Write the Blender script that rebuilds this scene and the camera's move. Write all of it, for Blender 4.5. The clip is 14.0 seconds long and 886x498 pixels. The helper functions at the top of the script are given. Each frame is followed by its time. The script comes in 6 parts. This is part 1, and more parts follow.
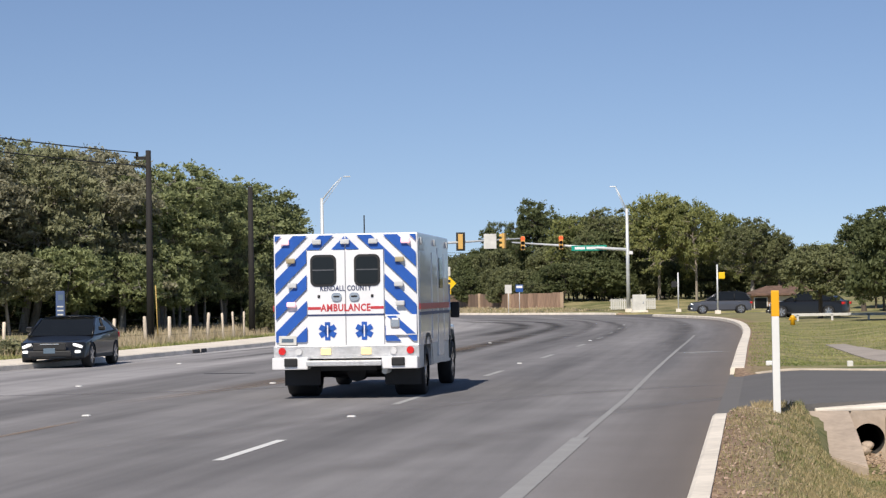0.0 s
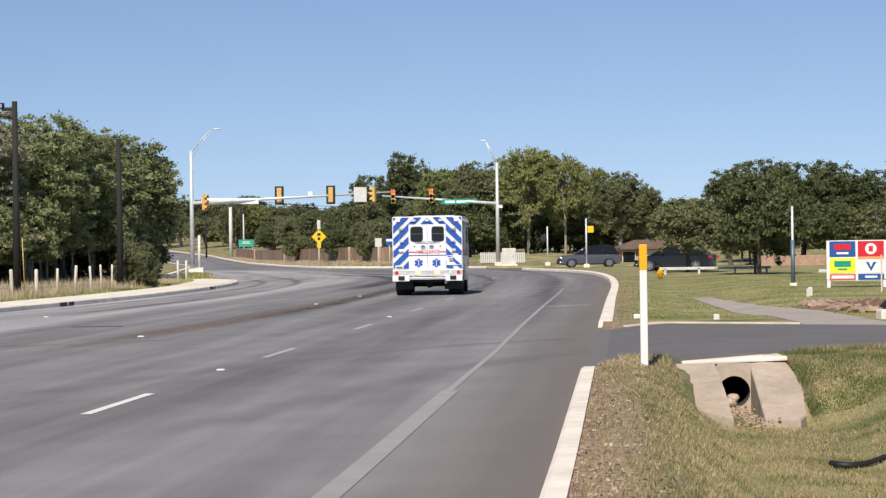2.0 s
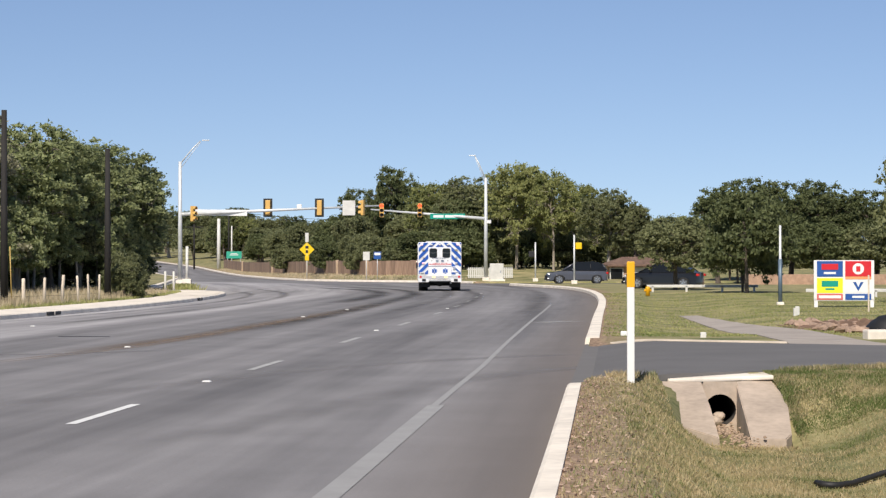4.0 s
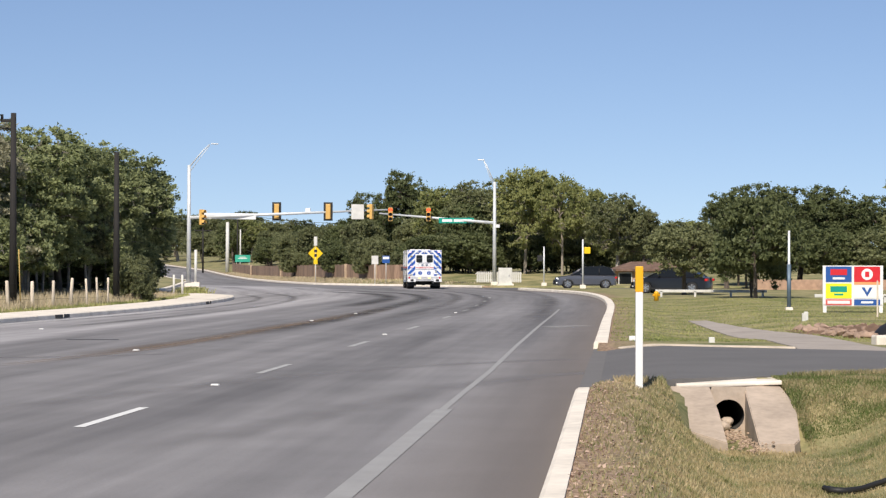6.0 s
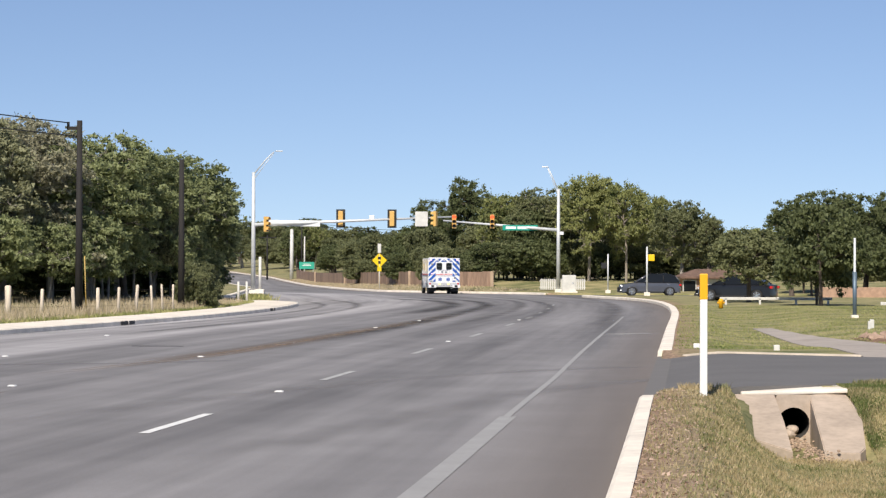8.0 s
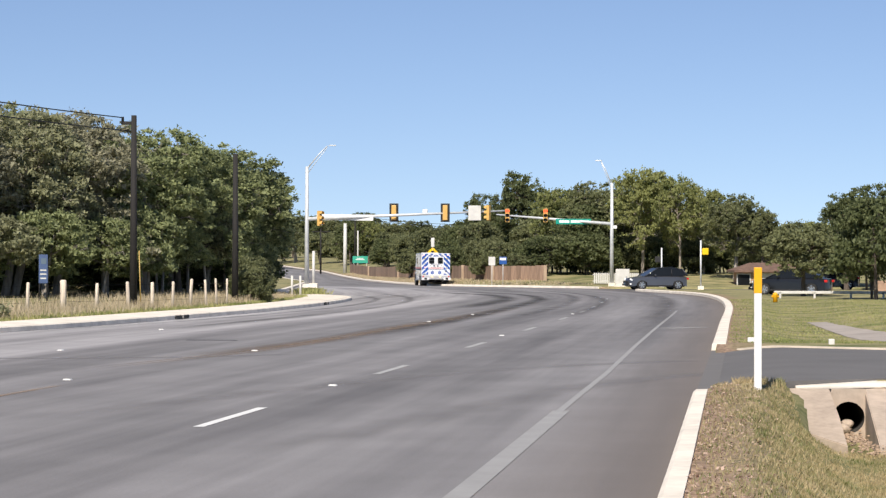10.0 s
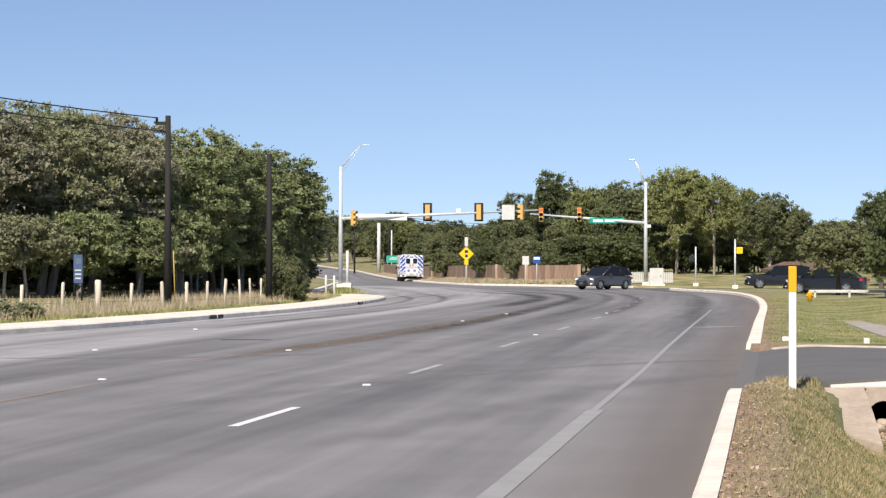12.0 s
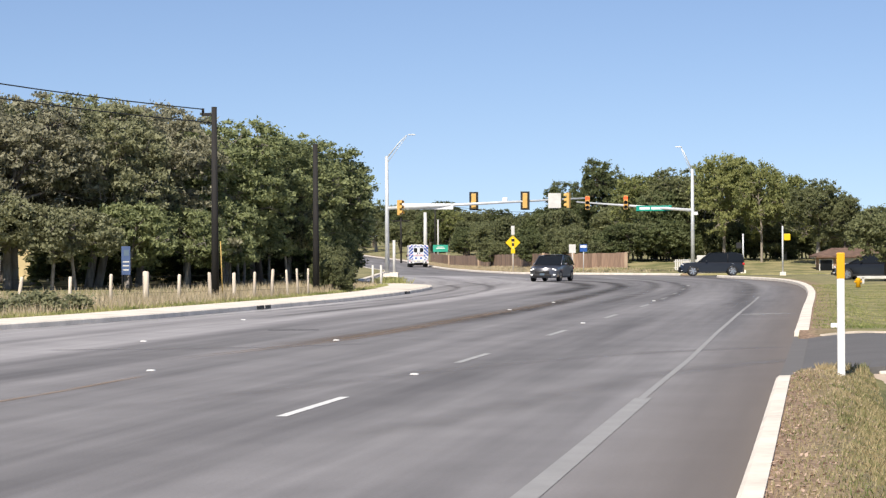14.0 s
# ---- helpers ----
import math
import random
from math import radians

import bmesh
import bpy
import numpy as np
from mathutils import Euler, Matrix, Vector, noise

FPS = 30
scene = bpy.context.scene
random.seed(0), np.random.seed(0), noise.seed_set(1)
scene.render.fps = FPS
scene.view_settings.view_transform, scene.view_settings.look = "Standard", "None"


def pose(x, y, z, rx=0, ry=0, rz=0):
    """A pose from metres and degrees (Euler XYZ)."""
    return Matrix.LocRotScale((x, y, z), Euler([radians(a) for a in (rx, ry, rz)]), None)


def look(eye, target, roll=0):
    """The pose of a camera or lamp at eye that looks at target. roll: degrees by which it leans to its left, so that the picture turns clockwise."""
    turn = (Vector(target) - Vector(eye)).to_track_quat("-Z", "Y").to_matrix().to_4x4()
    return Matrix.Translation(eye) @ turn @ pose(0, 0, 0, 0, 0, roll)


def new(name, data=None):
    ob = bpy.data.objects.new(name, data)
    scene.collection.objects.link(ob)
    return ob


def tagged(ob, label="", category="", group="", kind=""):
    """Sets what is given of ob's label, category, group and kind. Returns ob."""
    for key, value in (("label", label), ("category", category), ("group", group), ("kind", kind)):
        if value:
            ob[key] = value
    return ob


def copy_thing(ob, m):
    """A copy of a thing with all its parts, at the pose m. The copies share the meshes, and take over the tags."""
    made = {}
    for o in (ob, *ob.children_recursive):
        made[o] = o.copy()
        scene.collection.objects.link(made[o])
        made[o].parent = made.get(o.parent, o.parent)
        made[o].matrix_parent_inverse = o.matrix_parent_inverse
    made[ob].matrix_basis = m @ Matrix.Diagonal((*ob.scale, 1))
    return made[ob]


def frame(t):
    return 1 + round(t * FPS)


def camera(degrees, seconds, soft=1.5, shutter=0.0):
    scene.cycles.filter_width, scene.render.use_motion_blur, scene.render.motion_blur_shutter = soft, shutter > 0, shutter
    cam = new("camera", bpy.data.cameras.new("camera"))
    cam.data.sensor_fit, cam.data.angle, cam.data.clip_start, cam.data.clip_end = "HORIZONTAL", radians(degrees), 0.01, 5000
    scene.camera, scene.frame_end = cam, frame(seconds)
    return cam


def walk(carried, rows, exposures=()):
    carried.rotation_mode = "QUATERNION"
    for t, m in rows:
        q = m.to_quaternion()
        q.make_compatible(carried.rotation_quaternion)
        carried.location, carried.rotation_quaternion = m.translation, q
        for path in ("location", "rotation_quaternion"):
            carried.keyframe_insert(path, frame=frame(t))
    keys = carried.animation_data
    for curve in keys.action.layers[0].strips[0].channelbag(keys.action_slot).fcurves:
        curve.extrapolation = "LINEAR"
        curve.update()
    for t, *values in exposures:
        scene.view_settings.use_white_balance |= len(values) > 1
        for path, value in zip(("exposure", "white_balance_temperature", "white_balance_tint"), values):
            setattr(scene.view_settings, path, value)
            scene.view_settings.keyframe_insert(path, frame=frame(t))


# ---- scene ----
# The camera: stands on the verge and pans. Rows: seconds, yaw, pitch, roll.
cam = camera(23.3, 14.0, soft=1.3)
VIEW = [
    (0, 3.804, 1.229, 0.943), (0.5, 2.264, 0.575, 0.934), (1, 1.349, 0.257, 0.970), (1.5, 0.760, 0.061, 0.956),
    (2, 0.340, -0.068, 0.824), (2.5, 0.108, -0.081, 0.617), (3, -0.000, 0.015, 0.359), (3.5, -0.043, 0.212, 0.114),
    (6, 0.247, 0.428, -0.123), (6.5, 0.547, 0.442, -0.136), (7, 0.966, 0.499, -0.170), (7.5, 1.493, 0.572, -0.164),
    (8, 1.946, 0.614, -0.186), (10.5, 3.629, 0.431, -0.127), (11, 3.854, 0.476, -0.151), (11.5, 4.058, 0.499, -0.152),
    (12, 4.265, 0.434, -0.039), (12.5, 4.505, 0.322, 0.024), (13, 4.785, 0.190, 0.156), (13.5, 5.132, 0.124, 0.278),
    (14, 5.508, 0.146, 0.393)]
walk(cam, [(t, pose(0, 0, 1.7, 90 + p, r, y)) for t, y, p, r in VIEW],
     exposures=[(0.0, -0.1, 6750, 10), (1.0, -0.03, 6800, 10), (3.0, 0.0, 6800, 10), (7.5, 0.1, 6800, 10), (14.0, 0.22, 6800, 10)])

# Light: clear sky, sun behind and to the left of the camera.
SUN_FROM = Vector((-0.2, -0.85, 0.9)).normalized()
world = bpy.data.worlds.new("sky")
scene.world = world
world.use_nodes = True
wn = world.node_tree
sky = wn.nodes.new("ShaderNodeTexSky")
sky.sky_type, sky.sun_disc = "NISHITA", False
sky.sun_elevation = math.asin(SUN_FROM.z)
sky.sun_rotation = math.atan2(SUN_FROM.x, SUN_FROM.y)
sky.air_density, sky.dust_density, sky.ozone_density = 0.6, 0.05, 4.0
tint = wn.nodes.new("ShaderNodeVectorMath")
tint.operation, tint.inputs[1].default_value = "MULTIPLY", (1.08, 1.005, 1.01)
lift, dome = wn.nodes.new("ShaderNodeVectorMath"), wn.nodes.new("ShaderNodeTexCoord")
lift.operation = "MULTIPLY_ADD"
lift.inputs[1].default_value, lift.inputs[2].default_value = (1, 1, 0.75), (0, 0, 0.035)
wn.links.new(dome.outputs["Generated"], lift.inputs[0])
wn.links.new(lift.outputs[0], sky.inputs[0])
wn.links.new(sky.outputs[0], tint.inputs[0])
wn.links.new(tint.outputs[0], wn.nodes["Background"].inputs[0])
wn.nodes["Background"].inputs[1].default_value = 0.098
sun = new("sun", bpy.data.lights.new("sun", "SUN"))
sun.data.energy, sun.data.angle, sun.data.color = 5.0, radians(0.6), (1.0, 0.94, 0.86)
sun.matrix_world = look(SUN_FROM * 50, (0, 0, 0))


# ---- materials ----
def material(name, colour, rough=0.6, metal=0.0, vary=0.25, scale=4.0, bump=0.0, second=None, emit=0.0, fine=30.0,
             stretch=(1, 1, 1), rand=0.0, coat=0.0):
    m = bpy.data.materials.new(name)
    m.use_nodes = True
    nt = m.node_tree
    b = nt.nodes["Principled BSDF"]
    b.inputs["Roughness"].default_value, b.inputs["Metallic"].default_value = rough, metal
    b.inputs["Coat Weight"].default_value = coat
    tc = nt.nodes.new("ShaderNodeTexCoord")
    mp = nt.nodes.new("ShaderNodeMapping")
    mp.inputs["Scale"].default_value = stretch
    nt.links.new(tc.outputs["Object"], mp.inputs[0])
    big, small = nt.nodes.new("ShaderNodeTexNoise"), nt.nodes.new("ShaderNodeTexNoise")
    for n, s in ((big, scale), (small, scale * fine / 4)):
        n.inputs["Scale"].default_value, n.inputs["Detail"].default_value = s, 5
        nt.links.new(mp.outputs[0], n.inputs["Vector"])
    add = nt.nodes.new("ShaderNodeMath")
    add.operation = "MULTIPLY_ADD"
    add.inputs[1].default_value, add.inputs[2].default_value = 0.45, 0.0
    nt.links.new(small.outputs[0], add.inputs[0])
    tot = nt.nodes.new("ShaderNodeMath")
    nt.links.new(big.outputs[0], tot.inputs[0])
    nt.links.new(add.outputs[0], tot.inputs[1])
    ramp = nt.nodes.new("ShaderNodeValToRGB")
    lo = Vector(colour) * (1 - vary)
    hi = Vector(second) if second else Vector(colour) * (1 + vary)
    ramp.color_ramp.elements[0].position, ramp.color_ramp.elements[1].position = 0.5, 0.95
    ramp.color_ramp.elements[0].color, ramp.color_ramp.elements[1].color = (*lo, 1), (*[min(1, c) for c in hi], 1)
    nt.links.new(tot.outputs[0], ramp.inputs[0])
    out = ramp.outputs[0]
    if rand:
        info = nt.nodes.new("ShaderNodeObjectInfo")
        hsv = nt.nodes.new("ShaderNodeHueSaturation")
        rng = nt.nodes.new("ShaderNodeMapRange")
        rng.inputs[3].default_value, rng.inputs[4].default_value = 1 - rand, 1 + rand
        nt.links.new(info.outputs["Random"], rng.inputs[0])
        nt.links.new(rng.outputs[0], hsv.inputs["Value"])
        nt.links.new(out, hsv.inputs["Color"])
        out = hsv.outputs[0]
    nt.links.new(out, b.inputs["Base Color"])
    if bump:
        bp = nt.nodes.new("ShaderNodeBump")
        bp.inputs["Strength"].default_value, bp.inputs["Distance"].default_value = bump, 0.03
        nt.links.new(small.outputs[0], bp.inputs["Height"])
        nt.links.new(bp.outputs[0], b.inputs["Normal"])
    if emit:
        b.inputs["Emission Color"].default_value = (*colour, 1)
        b.inputs["Emission Strength"].default_value = emit
    return m


def leaf_material(name, dark, light, back=0.42, patch=0.7, own=0.5, ends=(0.45, 0.96)):
    """Leaves: colour varied leaf by leaf and crown by crown, partly translucent."""
    m = bpy.data.materials.new(name)
    m.use_nodes = True
    nt = m.node_tree
    b = nt.nodes["Principled BSDF"]
    b.inputs["Roughness"].default_value = 0.55
    b.inputs["Specular IOR Level"].default_value = 0.25
    geo, info = nt.nodes.new("ShaderNodeNewGeometry"), nt.nodes.new("ShaderNodeObjectInfo")
    tc, nz = nt.nodes.new("ShaderNodeTexCoord"), nt.nodes.new("ShaderNodeTexNoise")
    nz.inputs["Scale"].default_value = patch
    nt.links.new(tc.outputs["Object"], nz.inputs["Vector"])
    a1, a2 = nt.nodes.new("ShaderNodeMath"), nt.nodes.new("ShaderNodeMath")
    a1.operation = "MULTIPLY_ADD"
    a1.inputs[1].default_value = own
    nt.links.new(geo.outputs["Random Per Island"], a1.inputs[0])
    nt.links.new(nz.outputs[0], a1.inputs[2])
    a2.operation = "MULTIPLY_ADD"
    a2.inputs[1].default_value = 0.35
    nt.links.new(info.outputs["Random"], a2.inputs[0])
    nt.links.new(a1.outputs[0], a2.inputs[2])
    ramp = nt.nodes.new("ShaderNodeValToRGB")
    ramp.color_ramp.elements[0].position, ramp.color_ramp.elements[1].position = ends
    ramp.color_ramp.elements[0].color, ramp.color_ramp.elements[1].color = (*dark, 1), (*light, 1)
    nt.links.new(a2.outputs[0], ramp.inputs[0])
    nt.links.new(ramp.outputs[0], b.inputs["Base Color"])
    tr, mix = nt.nodes.new("ShaderNodeBsdfTranslucent"), nt.nodes.new("ShaderNodeMixShader")
    mix.inputs[0].default_value = back
    nt.links.new(ramp.outputs[0], tr.inputs[0])
    nt.links.new(b.outputs[0], mix.inputs[1])
    nt.links.new(tr.outputs[0], mix.inputs[2])
    nt.links.new(mix.outputs[0], nt.nodes["Material Output"].inputs[0])
    return m


def asphalt_material(name, base, lane=True):
    """Road: wheel tracks and stains run along the road (UV: metres across, metres along)."""
    m = material(name, base, 0.85, vary=0.11, scale=0.6, bump=0.25, fine=160)
    nt = m.node_tree
    b = nt.nodes["Principled BSDF"]
    if not lane:
        return m
    uv = nt.nodes.new("ShaderNodeUVMap")
    mp, nz = nt.nodes.new("ShaderNodeMapping"), nt.nodes.new("ShaderNodeTexNoise")
    mp.inputs["Scale"].default_value = (0.62, 0.022, 1)
    nz.inputs["Scale"].default_value, nz.inputs["Detail"].default_value = 1.0, 4
    nz.inputs["Roughness"].default_value = 0.62
    nt.links.new(uv.outputs[0], mp.inputs[0])
    nt.links.new(mp.outputs[0], nz.inputs["Vector"])
    rng = nt.nodes.new("ShaderNodeMapRange")
    rng.inputs[1].default_value, rng.inputs[2].default_value = 0.33, 0.67
    rng.inputs[3].default_value, rng.inputs[4].default_value = 0.62, 1.36
    nt.links.new(nz.outputs[0], rng.inputs[0])
    mul = nt.nodes.new("ShaderNodeVectorMath")
    mul.operation = "SCALE"
    old = b.inputs["Base Color"].links[0].from_socket
    nt.links.new(old, mul.inputs[0])
    nt.links.new(rng.outputs[0], mul.inputs["Scale"])
    sep, dirt = nt.nodes.new("ShaderNodeSeparateXYZ"), nt.nodes.new("ShaderNodeMapRange")
    nt.links.new(uv.outputs[0], sep.inputs[0])
    wav = nt.nodes.new("ShaderNodeMath")
    wav.operation = "MULTIPLY_ADD"
    wav.inputs[1].default_value = 1.2
    nt.links.new(nz.outputs[0], wav.inputs[0])
    nt.links.new(sep.outputs[0], wav.inputs[2])
    dirt.inputs[1].default_value, dirt.inputs[2].default_value = -0.9, 0.5
    dirt.inputs[3].default_value, dirt.inputs[4].default_value = 0.0, 0.75
    nt.links.new(wav.outputs[0], dirt.inputs[0])
    pale = nt.nodes.new("ShaderNodeMapRange")
    pale.inputs[1].default_value, pale.inputs[2].default_value = -11.6, -12.4
    pale.inputs[3].default_value, pale.inputs[4].default_value = 1.0, 1.62
    nt.links.new(wav.outputs[0], pale.inputs[0])
    both = nt.nodes.new("ShaderNodeMath")
    both.operation = "MULTIPLY"
    nt.links.new(rng.outputs[0], both.inputs[0])
    nt.links.new(pale.outputs[0], both.inputs[1])
    nt.links.new(both.outputs[0], mul.inputs["Scale"])
    mix = nt.nodes.new("ShaderNodeMix")
    mix.data_type = "RGBA"
    mix.inputs[7].default_value = (0.165, 0.137, 0.117, 1)
    nt.links.new(dirt.outputs[0], mix.inputs["Factor"])
    nt.links.new(mul.outputs[0], mix.inputs[6])
    nt.links.new(mix.outputs[2], b.inputs["Base Color"])
    return m


def soft_material(name, colour, most, patch=0.5):
    """A worn band that fades out to its edges and ends (UV: across, along) and is broken by noise."""
    m = material(name, colour, 0.85, vary=0.12, scale=0.6, bump=0.2, fine=160)
    nt = m.node_tree
    uv, sep = nt.nodes.new("ShaderNodeUVMap"), nt.nodes.new("ShaderNodeSeparateXYZ")
    nt.links.new(uv.outputs[0], sep.inputs[0])
    fades = []
    for k, lim in ((0, 0.5), (1, 0.16)):
        tri = nt.nodes.new("ShaderNodeMath")
        tri.operation, tri.inputs[1].default_value = "PINGPONG", 0.5
        nt.links.new(sep.outputs[k], tri.inputs[0])
        rng = nt.nodes.new("ShaderNodeMapRange")
        rng.interpolation_type = "SMOOTHSTEP"
        rng.inputs[2].default_value = lim
        nt.links.new(tri.outputs[0], rng.inputs[0])
        fades.append(rng.outputs[0])
    tc, nz = nt.nodes.new("ShaderNodeTexCoord"), nt.nodes.new("ShaderNodeTexNoise")
    nz.inputs["Scale"].default_value, nz.inputs["Detail"].default_value = patch, 5
    nt.links.new(tc.outputs["Object"], nz.inputs["Vector"])
    rng = nt.nodes.new("ShaderNodeMapRange")
    rng.inputs[1].default_value, rng.inputs[2].default_value = 0.3, 0.65
    rng.inputs[3].default_value, rng.inputs[4].default_value = 0.35 * most, most
    nt.links.new(nz.outputs[0], rng.inputs[0])
    out = rng.outputs[0]
    for f in fades:
        mul = nt.nodes.new("ShaderNodeMath")
        mul.operation = "MULTIPLY"
        nt.links.new(out, mul.inputs[0])
        nt.links.new(f, mul.inputs[1])
        out = mul.outputs[0]
    clear, mix = nt.nodes.new("ShaderNodeBsdfTransparent"), nt.nodes.new("ShaderNodeMixShader")
    nt.links.new(out, mix.inputs[0])
    nt.links.new(clear.outputs[0], mix.inputs[1])
    nt.links.new(nt.nodes["Principled BSDF"].outputs[0], mix.inputs[2])
    nt.links.new(mix.outputs[0], nt.nodes["Material Output"].inputs[0])
    return m


def ground_material():
    """Mown grass in green and straw patches; bare brown soil next to the kerb (UV: metres from the kerb, metres along)."""
    m = material("patchy_grass", (0.14, 0.175, 0.05), 0.95, vary=0.35, scale=0.5, second=(0.4, 0.335, 0.17), bump=0.8, fine=70)
    nt = m.node_tree
    b = nt.nodes["Principled BSDF"]
    grass = b.inputs["Base Color"].links[0].from_socket
    uv, sep = nt.nodes.new("ShaderNodeUVMap"), nt.nodes.new("ShaderNodeSeparateXYZ")
    nt.links.new(uv.outputs[0], sep.inputs[0])
    nz = nt.nodes.new("ShaderNodeTexNoise")
    nz.inputs["Scale"].default_value, nz.inputs["Detail"].default_value = 1.1, 6
    tc = nt.nodes.new("ShaderNodeTexCoord")
    nt.links.new(tc.outputs["Object"], nz.inputs["Vector"])
    ma = nt.nodes.new("ShaderNodeMath")
    ma.operation = "MULTIPLY_ADD"
    ma.inputs[1].default_value = 2.0
    nt.links.new(nz.outputs[0], ma.inputs[0])
    nt.links.new(sep.outputs[0], ma.inputs[2])
    rng = nt.nodes.new("ShaderNodeMapRange")
    rng.inputs[1].default_value, rng.inputs[2].default_value = 1.3, 2.3
    rng.inputs[3].default_value, rng.inputs[4].default_value = 0.85, 0.0
    nt.links.new(ma.outputs[0], rng.inputs[0])
    soil = nt.nodes.new("ShaderNodeValToRGB")
    soil.color_ramp.elements[0].color, soil.color_ramp.elements[1].color = (0.17, 0.1, 0.07, 1), (0.44, 0.3, 0.215, 1)
    soil.color_ramp.elements[0].position, soil.color_ramp.elements[1].position = 0.35, 0.68
    fine = nt.nodes.new("ShaderNodeTexNoise")
    fine.inputs["Scale"].default_value, fine.inputs["Detail"].default_value = 14, 5
    nt.links.new(tc.outputs["Object"], fine.inputs["Vector"])
    nt.links.new(fine.outputs[0], soil.inputs[0])
    mix = nt.nodes.new("ShaderNodeMix")
    mix.data_type = "RGBA"
    nt.links.new(rng.outputs[0], mix.inputs["Factor"])
    nt.links.new(grass, mix.inputs[6])
    nt.links.new(soil.outputs[0], mix.inputs[7])
    nt.links.new(mix.outputs[2], b.inputs["Base Color"])
    return m


